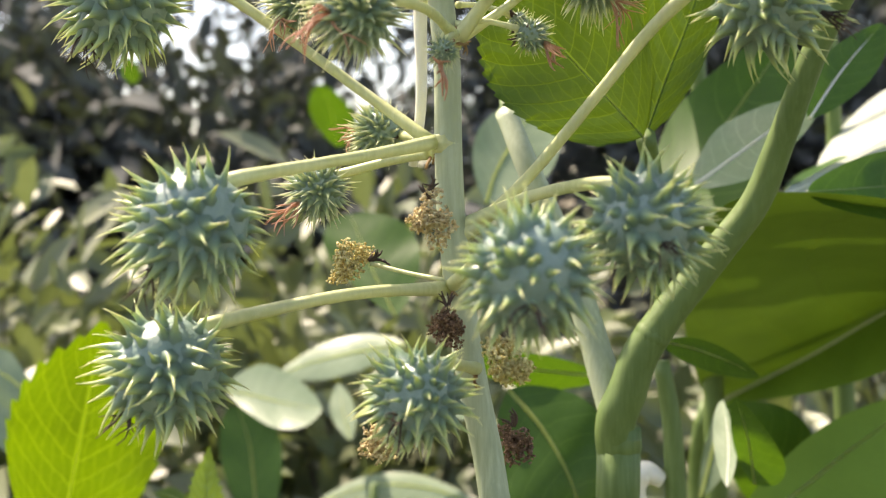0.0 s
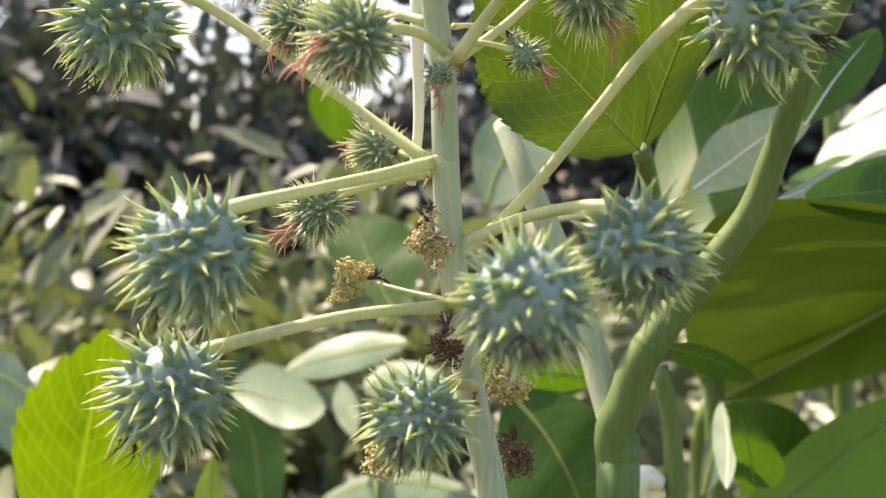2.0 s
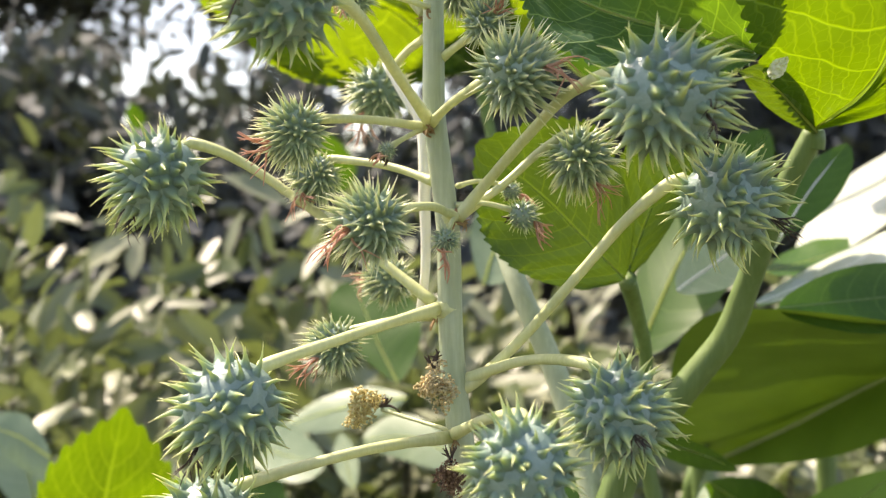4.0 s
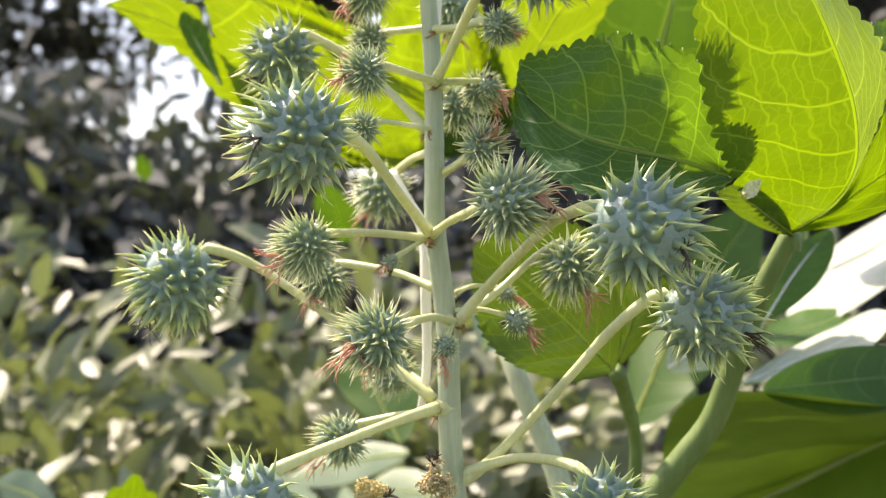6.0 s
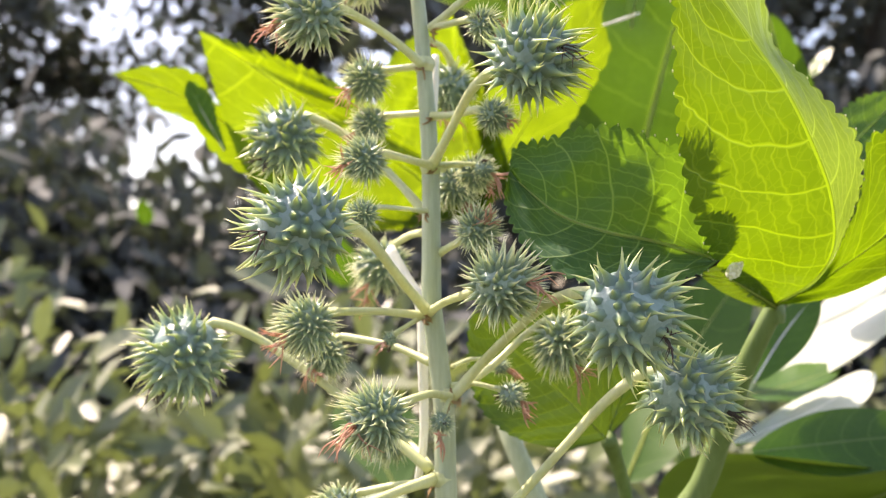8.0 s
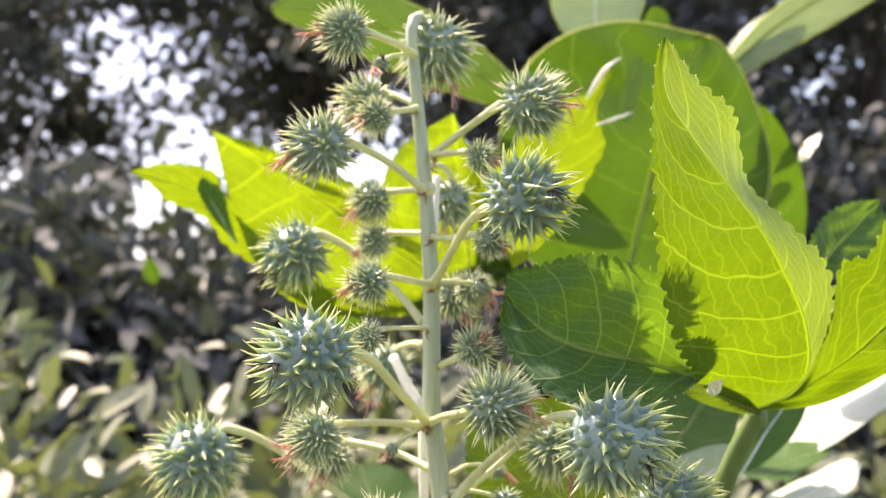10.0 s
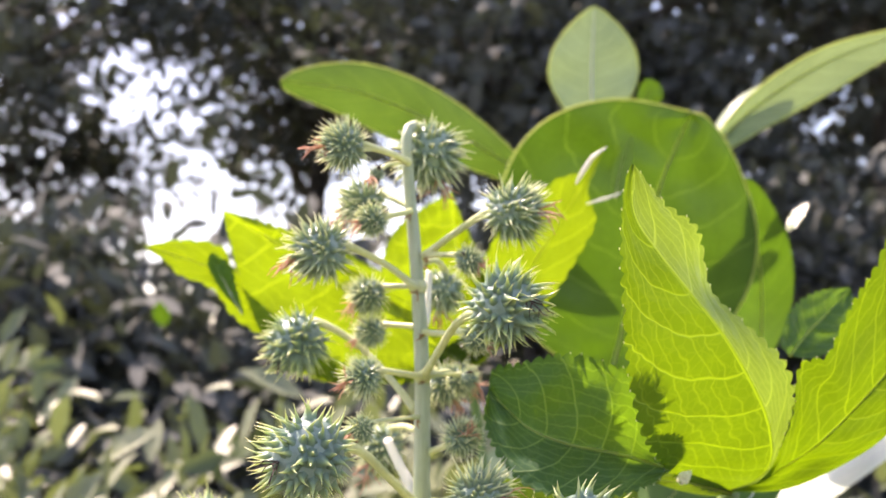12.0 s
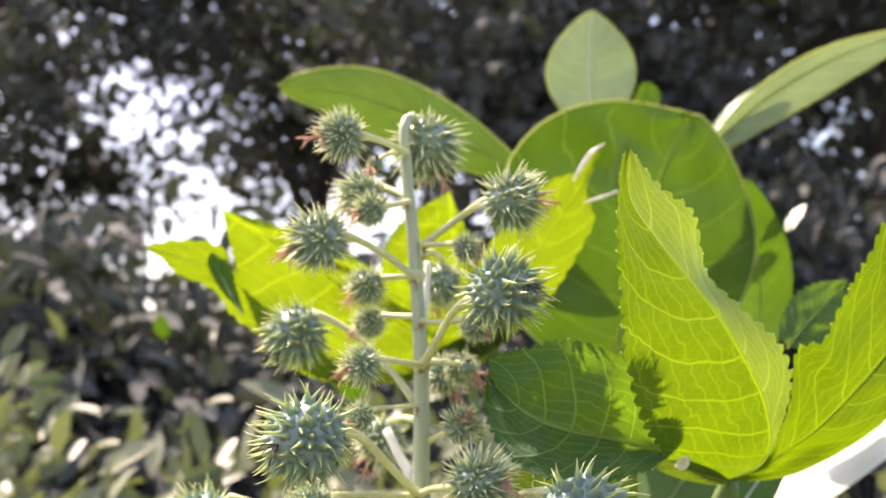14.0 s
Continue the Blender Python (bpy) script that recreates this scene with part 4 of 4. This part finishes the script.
tube("stem", [(0.19, 0.68, 0.6), (0.24, 0.66, 1.0), (0.235, 0.66, 1.3), (0.225, 0.66, 1.5)], [0.009, 0.008, 0.006, 0.003], M_BRANCH, SHRUB, "", 12, 30)


def waxy(mid, left, right, material, label, plant=None, **options):
    return blade("leaf", mid, left, right, material, plant or SHRUB, label=label, **{"peak": 0.5, "foot": 0.12, "sharp": 0.62, "rib": 0.0011, "curl": 0.08, "ripple": 0.025, "rib_material": M_RIB, "rim": 0.0, **options})


waxy([(0.0663, 0.6, 1.5355), (0.0131, 0.587, 1.5661), (-0.0502, 0.5741, 1.5923), (-0.1074, 0.5664, 1.6003)], (-0.0166, 0.5751, 1.6019), (-0.0357, 0.5825, 1.5648), M_WAXY_LIT, "long waxy milkweed leaf, coloured lighter as if lit", rim=0.0006)
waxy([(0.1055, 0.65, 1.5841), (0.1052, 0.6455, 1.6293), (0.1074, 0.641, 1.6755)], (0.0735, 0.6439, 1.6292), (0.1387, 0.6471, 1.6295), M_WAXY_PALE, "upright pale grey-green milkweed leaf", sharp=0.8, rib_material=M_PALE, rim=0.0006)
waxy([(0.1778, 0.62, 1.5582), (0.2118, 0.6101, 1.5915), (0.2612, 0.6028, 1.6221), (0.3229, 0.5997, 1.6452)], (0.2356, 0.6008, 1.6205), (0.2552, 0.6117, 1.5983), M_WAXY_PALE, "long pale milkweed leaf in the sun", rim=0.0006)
# Pale strip added for the glare along the folded base of this leaf.
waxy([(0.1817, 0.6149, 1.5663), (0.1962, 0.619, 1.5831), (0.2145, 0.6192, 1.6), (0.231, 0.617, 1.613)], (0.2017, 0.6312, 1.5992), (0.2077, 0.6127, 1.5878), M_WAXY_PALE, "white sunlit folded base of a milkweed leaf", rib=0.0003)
margin_blade("leaf", [(0.1028, 0.57, 1.4009), (0.1193, 0.5611, 1.468), (0.1358, 0.5533, 1.528), (0.1552, 0.5484, 1.574)], [(0.101, 0.5697, 1.4009), (0.0509, 0.5556, 1.4396), (0.0322, 0.544, 1.4915), (0.0409, 0.5371, 1.5399), (0.0675, 0.5362, 1.5688), (0.1087, 0.5404, 1.5804), (0.1552, 0.5484, 1.5744)], [(0.1065, 0.5707, 1.4002), (0.1523, 0.575, 1.4149), (0.1887, 0.5738, 1.4542), (0.1994, 0.5681, 1.4972), (0.1855, 0.5582, 1.5431), (0.1677, 0.5511, 1.5691), (0.1555, 0.5485, 1.5737)], M_WAXY, SHRUB, label="broad round green milkweed leaf with yellow rim", rib=0.0018, ripple=0.004, rim=0.0008)
waxy([(0.218, 0.64, 1.4121), (0.2118, 0.6076, 1.472), (0.1943, 0.5688, 1.5356)], (0.1841, 0.5934, 1.4783), (0.2345, 0.6126, 1.48), M_WAXY, "upright green milkweed leaf")
waxy([(0.234, 0.62, 1.5085), (0.2422, 0.6245, 1.5189), (0.251, 0.6258, 1.5282)], (0.2399, 0.6303, 1.5208), (0.2419, 0.6185, 1.5126), M_WAXY_LIT, "small pale milkweed leaf", rib=0.0006)
margin_blade("leaf", [(0.1679, 0.7, 1.1719), (0.1881, 0.65, 1.1966), (0.2049, 0.6, 1.2208), (0.2216, 0.55, 1.2469), (0.2361, 0.47, 1.2794)], [(0.1668, 0.7, 1.1726), (0.1185, 0.54, 1.2348), (0.0969, 0.43, 1.2819), (0.0999, 0.385, 1.3022), (0.1187, 0.375, 1.3055), (0.1493, 0.37, 1.303), (0.1819, 0.39, 1.2963), (0.2353, 0.47, 1.2799)], [(0.169, 0.7, 1.1708), (0.1853, 0.64, 1.1861), (0.1983, 0.58, 1.2016), (0.2098, 0.52, 1.2215), (0.2265, 0.48, 1.2478), (0.2368, 0.47, 1.2789)], M_WAXY_SHADED, SHRUB, label="large shaded olive-green milkweed leaf", rib=0.0026, rib_material=M_STEM, ripple=0.0015)
margin_blade("leaf", [(0.2053, 0.62, 1.3054), (0.2298, 0.62, 1.3309), (0.2586, 0.62, 1.3561), (0.2946, 0.62, 1.384), (0.3449, 0.62, 1.4172)], [(0.2049, 0.62, 1.3061), (0.2244, 0.65, 1.3341), (0.2621, 0.68, 1.3658), (0.3043, 0.69, 1.3896), (0.3395, 0.67, 1.4166), (0.3442, 0.62, 1.4179)], [(0.206, 0.62, 1.3047), (0.2263, 0.58, 1.3227), (0.2487, 0.56, 1.342), (0.2927, 0.57, 1.3724), (0.3456, 0.62, 1.4161)], M_WAXY_GLARE, SHRUB, label="pale milkweed leaf glaring in the sun", rib=0.0012, rib_material=M_PALE, ripple=0.006)
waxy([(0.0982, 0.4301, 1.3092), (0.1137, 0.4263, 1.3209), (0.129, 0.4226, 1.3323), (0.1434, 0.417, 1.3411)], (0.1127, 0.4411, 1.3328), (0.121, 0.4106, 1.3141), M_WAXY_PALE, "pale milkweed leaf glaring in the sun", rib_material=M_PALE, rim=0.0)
margin_blade("leaf", [(0.1262, 0.41, 1.3049), (0.1453, 0.412, 1.3118), (0.1658, 0.414, 1.32), (0.1915, 0.416, 1.3337)], [(0.1262, 0.41, 1.3057), (0.1508, 0.43, 1.3165), (0.1768, 0.438, 1.3274), (0.1894, 0.43, 1.3345), (0.1915, 0.416, 1.3342)], [(0.1267, 0.41, 1.3044), (0.1458, 0.398, 1.309), (0.1628, 0.392, 1.3137), (0.1814, 0.4, 1.3247), (0.192, 0.416, 1.3332)], M_WAXY_GLARE, SHRUB, label="pale milkweed leaf glaring in the sun", rib=0.0008, rib_material=M_PALE, ripple=0.003)
waxy([(0.1795, 0.58, 1.3099), (0.2062, 0.58, 1.3163), (0.2347, 0.58, 1.3259)], (0.2093, 0.6, 1.3238), (0.2029, 0.56, 1.308), M_WAXY, "small bright green milkweed leaf", rib=0.0006)
waxy([(0.1251, 0.378, 1.3054), (0.1511, 0.3844, 1.3071), (0.1811, 0.3917, 1.3088), (0.2208, 0.4008, 1.3098)], (0.166, 0.3934, 1.3209), (0.1688, 0.3832, 1.2947), M_WAXY, "dull grey-green milkweed leaf", rib=0.0005, rib_material=M_BRANCH, rim=0.0)
# Grey blade added in front as the shaded half of the glaring leaf.
waxy([(0.1315, 0.395, 1.3324), (0.147, 0.406, 1.3509), (0.1665, 0.4182, 1.3703)], (0.1376, 0.405, 1.3534), (0.1586, 0.4075, 1.3483), M_WAXY, "dull grey-green milkweed leaf", rib=0.0006, rib_material=M_PALE, rim=0.0)
waxy([(0.1084, 0.42, 1.1915), (0.112, 0.4321, 1.2057), (0.1135, 0.4471, 1.2208)], (0.1074, 0.4378, 1.2068), (0.1145, 0.428, 1.2043), M_WAXY_PALE, "small pale milkweed leaf in the sun", rib=0.0005, rib_material=M_PALE, rim=0.0)
waxy([(0.122, 0.43, 1.1899), (0.1173, 0.4231, 1.21), (0.1108, 0.4165, 1.2275)], (0.1113, 0.4225, 1.2079), (0.1334, 0.4299, 1.1978), M_WAXY, "light green milkweed leaf", rib=0.0006)
waxy([(0.0266, 0.48, 1.2199), (0.0408, 0.47, 1.2042), (0.0519, 0.46, 1.1843), (0.0591, 0.46, 1.1574)], (0.0667, 0.48, 1.207), (0.0229, 0.46, 1.1722), M_WAXY, "green waxy milkweed leaf")
waxy([(0.0929, 0.5, 1.2738), (0.1181, 0.52, 1.3185), (0.1394, 0.53, 1.3461), (0.1728, 0.55, 1.3872)], (0.1162, 0.55, 1.348), (0.1421, 0.5, 1.3099), M_WAXY, "green waxy milkweed leaf")
waxy([(0.0208, 0.6, 1.3033), (0.0274, 0.6081, 1.3222), (0.0407, 0.6168, 1.3448), (0.0541, 0.624, 1.3646)], (0.0184, 0.6215, 1.3453), (0.0584, 0.6017, 1.3218), M_WAXY_PALE, "pale green milkweed leaf")
waxy([(0.1396, 0.6, 1.139), (0.1481, 0.6099, 1.1621), (0.1528, 0.6163, 1.1769), (0.1558, 0.6217, 1.1889)], (0.1435, 0.6107, 1.162), (0.1603, 0.6076, 1.1626), M_WAXY_PALE, "small pale milkweed leaf")
waxy([(0.18, 0.55, 1.1289), (0.1717, 0.5424, 1.1629), (0.1555, 0.5359, 1.1873), (0.1346, 0.5308, 1.2024)], (0.1816, 0.5386, 1.1866), (0.1425, 0.5393, 1.1639), M_WAXY, "green waxy milkweed leaf")
waxy([(0.1271, 0.5, 1.1447), (0.1607, 0.5072, 1.1638), (0.1896, 0.514, 1.1836), (0.2308, 0.5232, 1.2088)], (0.1677, 0.513, 1.1893), (0.2044, 0.5103, 1.1574), M_WAXY_SHADED, "shaded green milkweed leaf")

waxy([(0.0734, 0.5, 1.2221), (0.048, 0.4934, 1.2258), (0.0271, 0.4881, 1.2288), (0.0091, 0.4831, 1.2322)], (0.0399, 0.4884, 1.2343), (0.0404, 0.4956, 1.2167), M_WAXY, "bright green milkweed leaf")
waxy([(0.0789, 0.4, 1.2511), (0.0923, 0.4041, 1.2476), (0.1062, 0.409, 1.2421), (0.1195, 0.4145, 1.2352)], (0.0987, 0.4044, 1.25), (0.0941, 0.4074, 1.2403), M_WAXY, "small bright green milkweed leaf", rib=0.0006)
waxy([(0.1414, 0.66, 1.5968), (0.1464, 0.6576, 1.6111), (0.1489, 0.6551, 1.6249)], (0.1397, 0.6562, 1.615), (0.1582, 0.6586, 1.6121), M_WAXY, "small yellow-green milkweed leaf", rib=0.0006)
waxy([(0.1, 0.5, 1.5108), (0.1031, 0.5, 1.5281), (0.1099, 0.5, 1.549)], (0.0985, 0.5, 1.5282), (0.109, 0.5, 1.5281), M_WAXY_SHADED, "small dark folded milkweed leaf", rib=0.0006)
margin_blade("torn_edge", [(0.0816, 0.241, 1.3751), (0.0833, 0.2393, 1.3768), (0.0854, 0.2371, 1.379)], [(0.081, 0.2399, 1.3762), (0.0824, 0.2382, 1.3785), (0.0853, 0.2371, 1.3793)], [(0.0826, 0.241, 1.3741), (0.085, 0.2399, 1.3752), (0.0859, 0.2377, 1.3785)], M_PALE, PLANT, 6, label="pale torn edge of a castor leaf", rib=0.0002)
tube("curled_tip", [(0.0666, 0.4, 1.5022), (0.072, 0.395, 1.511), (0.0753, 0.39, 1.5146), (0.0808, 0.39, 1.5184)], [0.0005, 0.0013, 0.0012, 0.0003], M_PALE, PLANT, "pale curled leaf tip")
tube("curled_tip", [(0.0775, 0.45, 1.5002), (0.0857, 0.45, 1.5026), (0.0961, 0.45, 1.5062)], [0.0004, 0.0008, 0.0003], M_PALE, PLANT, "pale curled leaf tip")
tube("leaf_stalk", [(0.1679, 0.7, 1.1719), (0.1658, 0.71, 1.1506), (0.1694, 0.73, 1.0963), (0.1833, 0.75, 0.8899)], [0.006, 0.0085, 0.009, 0.010], M_BRANCH, SHRUB, "", 12)
tube("leaf_stalk", [(0.0789, 0.4, 1.2436), (0.0831, 0.4, 1.2183), (0.0852, 0.4, 1.1759)], [0.003, 0.0038, 0.004], M_BRANCH, SHRUB, "", 12)
tube("pale_bud", [(0.0701, 0.4, 1.1887), (0.0693, 0.4, 1.1972), (0.0731, 0.4, 1.2023), (0.0793, 0.4, 1.1993)], [0.004, 0.0042, 0.0045, 0.003], M_PALE, SHRUB, "pale curled bud")

# a lower seedling of the same kind, farther back
SEEDLING = thing("milkweed_seedling", (-0.1, 1.0, 0.0), "low milkweed plant with pale waxy leaves", "plant")
tube("stem", [(-0.1, 1.0, -0.03), (-0.08, 0.98, 0.6), (-0.07, 0.98, 1.05)], [0.012, 0.009, 0.004], M_BRANCH, SEEDLING, "", 12, 30)
for spread in [
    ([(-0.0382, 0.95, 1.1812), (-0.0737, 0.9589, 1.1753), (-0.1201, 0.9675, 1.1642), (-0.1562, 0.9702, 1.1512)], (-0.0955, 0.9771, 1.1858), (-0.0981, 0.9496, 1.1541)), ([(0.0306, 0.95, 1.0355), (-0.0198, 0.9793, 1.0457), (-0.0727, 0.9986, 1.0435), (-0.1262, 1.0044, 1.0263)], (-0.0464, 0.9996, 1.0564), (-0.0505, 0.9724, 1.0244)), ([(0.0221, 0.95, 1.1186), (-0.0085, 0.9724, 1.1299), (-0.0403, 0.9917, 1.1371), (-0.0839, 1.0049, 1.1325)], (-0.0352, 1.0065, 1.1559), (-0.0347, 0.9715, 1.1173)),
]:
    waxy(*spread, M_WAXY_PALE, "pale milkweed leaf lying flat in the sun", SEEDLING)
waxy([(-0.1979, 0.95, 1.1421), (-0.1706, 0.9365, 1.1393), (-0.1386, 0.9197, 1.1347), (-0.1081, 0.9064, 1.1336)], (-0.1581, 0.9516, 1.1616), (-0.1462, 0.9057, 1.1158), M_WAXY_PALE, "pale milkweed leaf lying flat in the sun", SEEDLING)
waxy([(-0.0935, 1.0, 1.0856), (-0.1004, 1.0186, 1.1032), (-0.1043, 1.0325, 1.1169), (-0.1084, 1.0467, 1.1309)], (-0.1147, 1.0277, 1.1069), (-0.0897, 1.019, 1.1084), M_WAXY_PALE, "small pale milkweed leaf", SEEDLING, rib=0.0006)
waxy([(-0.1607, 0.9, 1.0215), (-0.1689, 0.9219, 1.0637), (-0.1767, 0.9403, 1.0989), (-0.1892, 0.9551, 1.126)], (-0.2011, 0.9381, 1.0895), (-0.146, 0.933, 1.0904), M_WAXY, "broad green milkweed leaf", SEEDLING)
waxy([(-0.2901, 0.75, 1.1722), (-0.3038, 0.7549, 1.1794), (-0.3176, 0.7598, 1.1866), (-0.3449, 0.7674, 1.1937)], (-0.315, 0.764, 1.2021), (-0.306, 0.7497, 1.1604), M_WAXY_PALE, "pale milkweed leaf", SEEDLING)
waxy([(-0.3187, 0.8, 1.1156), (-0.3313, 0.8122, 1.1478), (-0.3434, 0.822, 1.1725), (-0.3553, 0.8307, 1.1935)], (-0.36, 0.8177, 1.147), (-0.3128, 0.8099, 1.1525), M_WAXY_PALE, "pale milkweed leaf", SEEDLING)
waxy([(-0.0349, 0.7, 1.231), (-0.0512, 0.7272, 1.2589), (-0.0601, 0.7446, 1.2773), (-0.0694, 0.7629, 1.2967)], (-0.0836, 0.7456, 1.2697), (-0.0209, 0.733, 1.2775), M_WAXY, "green milkweed leaf", SEEDLING)


# ---------- a toothed weed ----------
WEED = thing("weed", (-0.10, 0.5, 0.0), "small weed with narrow toothed pale green leaves", "plant")
tube("stem", [(-0.10, 0.5, -0.02), (-0.11, 0.5, 0.6), (-0.1129, 0.5, 1.1384)], [0.003, 0.0025, 0.001], M_BRANCH, WEED, "", 8, 20)
blade("leaf", [(-0.1129, 0.5, 1.1384), (-0.1139, 0.502, 1.159), (-0.1143, 0.5035, 1.1745), (-0.1127, 0.5051, 1.1895)], (-0.1221, 0.5014, 1.1619), (-0.1056, 0.503, 1.1612), M_CASTOR_PALE_SHEEN, WEED, teeth=14, tooth=0.16, foot=0.2, sharp=1.1, rib=0.0005)
blade("leaf", [(-0.1136, 0.5, 1.1542), (-0.1222, 0.4999, 1.1623), (-0.1298, 0.4997, 1.1677), (-0.1375, 0.4991, 1.1693)], (-0.1247, 0.5003, 1.1688), (-0.1273, 0.4991, 1.1587), M_CASTOR_PALE_SHEEN, WEED, teeth=12, tooth=0.16, foot=0.2, sharp=1.1, rib=0.0005)


# ---------- hedge of shrubs ----------
def bush(at, wide, high, count, size, material, label, seed):
    """A shrub of upright twigs with many small leaves."""
    r = np.random.default_rng(seed)
    base = Vector(at)
    ob = thing("bush", at, label, "shrub", "shrubs behind the plant")
    tips = []
    for i in range(26):
        a, s = r.uniform(0, 2 * math.pi), r.uniform(0.15, 1.0) ** 0.6
        top = Vector((math.cos(a) * wide * s, math.sin(a) * wide * s, high * r.uniform(0.72, 1.0) * (1 - 0.35 * s * s)))
        mid = top * 0.5 + Vector((r.normal() * 0.05, r.normal() * 0.05, 0.06)) * wide
        pts = [base, base + mid, base + top]
        part("twig", mesh_of("twig", *tube_data(pts, [0.007, 0.005, 0.0015], 6, 8), M_BARK), ob)
        tips.append(spline(pts, 20))
    k = r.integers(0, len(tips), count)
    j = np.clip((r.uniform(0.15, 1, count) ** 0.7 * 19).astype(int), 0, 19)
    p = np.array([tips[a][b] for a, b in zip(k, j)]) + r.normal(0, 0.085 * wide / 0.5, (count, 3))
    out = p - np.array(at) - np.array((0, 0, high * 0.4))
    ways = out / np.linalg.norm(out, axis=1, keepdims=True) + r.normal(0, 0.6, (count, 3)) + np.array((0, 0, -0.25))
    ups = r.normal(0, 0.55, (count, 3)) + np.array((-0.25, -0.4, 1.0))
    me = foliage_mesh("leaves", p, size * r.uniform(0.6, 1.25, count), ways, ups, material, 0.72)
    tagged(part("leaves", me, ob), "", "", "", "stuff")
    return ob


HEDGE = bush((-0.75, 1.75, 0), 0.55, 1.58, 3500, 0.096, M_SHRUB, "sunlit shrub with small pale oval leaves", 1)
bush((-0.15, 1.9, 0), 0.55, 1.46, 3400, 0.096, M_SHRUB, "sunlit shrub with small pale oval leaves", 2)
bush((-1.35, 2.3, 0), 0.7, 1.66, 3300, 0.098, M_SHRUB, "sunlit shrub with small pale oval leaves", 3)
bush((0.55, 1.7, 0), 0.6, 1.30, 3400, 0.088, M_SHRUB, "low green shrub with oval leaves", 4)
bush((-0.45, 1.25, 0), 0.35, 1.08, 2000, 0.075, M_SHRUB, "low green shrub with oval leaves", 5)
bush((1.1, 2.2, 0), 0.7, 1.5, 4200, 0.080, M_SHRUB, "green shrub with oval leaves", 6)
# The dark tree leaf colour stands in for shade on the shrubs at the back.
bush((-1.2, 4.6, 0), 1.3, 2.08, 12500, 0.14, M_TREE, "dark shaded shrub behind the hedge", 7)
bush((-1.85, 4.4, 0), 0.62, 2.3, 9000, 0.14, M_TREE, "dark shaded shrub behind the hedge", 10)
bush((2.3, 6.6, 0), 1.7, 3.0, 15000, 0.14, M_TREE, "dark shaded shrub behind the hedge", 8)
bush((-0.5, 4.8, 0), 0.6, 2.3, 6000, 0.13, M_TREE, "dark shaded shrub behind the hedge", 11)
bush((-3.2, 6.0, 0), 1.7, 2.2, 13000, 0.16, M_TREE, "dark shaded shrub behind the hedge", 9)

for shoot in [
    ([(-0.1527, 1.5, 1.3848), (-0.1595, 1.4809, 1.4275), (-0.1707, 1.4615, 1.4675)], (-0.189, 1.4708, 1.4307), (-0.1297, 1.4911, 1.4243)), ([(-0.4647, 1.6, 1.4853), (-0.4656, 1.5928, 1.5026), (-0.4674, 1.5836, 1.5243)], (-0.4785, 1.5891, 1.5022), (-0.4533, 1.5964, 1.5029)),
]:
    waxy(*shoot, M_WAXY, "young yellow-green leaf", HEDGE, rib=0.0004, rim=0.0)


# ---------- trees ----------
def tree(at, high, wide, count, size, label, seed, low=1.2):
    r = np.random.default_rng(seed)
    base = Vector(at)
    ob = thing("tree", at, label, "tree", "trees in the distance")
    top = base + Vector((r.normal() * 0.3, r.normal() * 0.3, high * 0.85))
    bole = spline([base - Vector((0, 0, 0.1)), base.lerp(top, 0.4) + Vector((r.normal() * 0.2, r.normal() * 0.2, 0)), top], 24)
    part("trunk", mesh_of("trunk", *tube_data([bole[0], bole[8], bole[16], bole[23]], [0.16, 0.13, 0.08, 0.03], 12, 24, 0.1), M_BARK), ob)
    ends = []
    for i in range(30):
        s = bole[int(r.uniform(max(4.0, 22.0 * (low - 0.7) / (high * 0.85)), 22))]
        a = r.uniform(0, 2 * math.pi)
        reach = wide * r.uniform(0.45, 1.0)
        e = Vector((s.x + math.cos(a) * reach, s.y + math.sin(a) * reach, max(low, s.z + r.uniform(-0.3, 0.9))))
        m = s.lerp(e, 0.5) + Vector((0, 0, 0.25))
        part("limb", mesh_of("limb", *tube_data([s, m, e], [0.05, 0.03, 0.008], 6, 8), M_BARK), ob)
        ends += spline([s, m, e], 10)[3:]
    hubs = np.array(ends)
    k = r.integers(0, len(hubs), count // 26)
    clumps = hubs[k] + r.normal(0, 0.30, (len(k), 3))
    p = np.repeat(clumps, 26, axis=0)
    p = p + r.normal(0, 0.12, p.shape)
    n = len(p)
    ways = r.normal(0, 1, (n, 3)) + np.array((0, 0, -0.4))
    ups = r.normal(0, 0.6, (n, 3)) + np.array((0, 0, 1.0))
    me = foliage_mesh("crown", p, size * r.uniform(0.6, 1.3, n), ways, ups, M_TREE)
    tagged(part("crown", me, ob), "", "", "", "stuff")
    return ob


tree((-4.3, 9.1, 0), 7.4, 2.9, 12000, 0.13, "dark leafy tree against the bright sky", 21, 3.5)
tree((0.9, 8.0, 0), 8.0, 2.3, 15500, 0.13, "dark dense tree in the distance", 22)
tree((3.6, 9.5, 0), 8.5, 2.8, 20000, 0.15, "dark dense tree in the distance", 23)
tree((-1.6, 12.0, 0), 8.8, 2.8, 11000, 0.14, "dark leafy tree against the bright sky", 24, 4.2)
tree((-6.4, 12.0, 0), 8.4, 2.8, 5600, 0.15, "dark leafy tree against the bright sky", 25, 4.3)
tree((2.0, 13.0, 0), 9.0, 3.2, 20000, 0.17, "dark dense tree in the distance", 26)
tree((6.5, 12.0, 0), 8.5, 3.0, 11000, 0.16, "dark dense tree in the distance", 27)
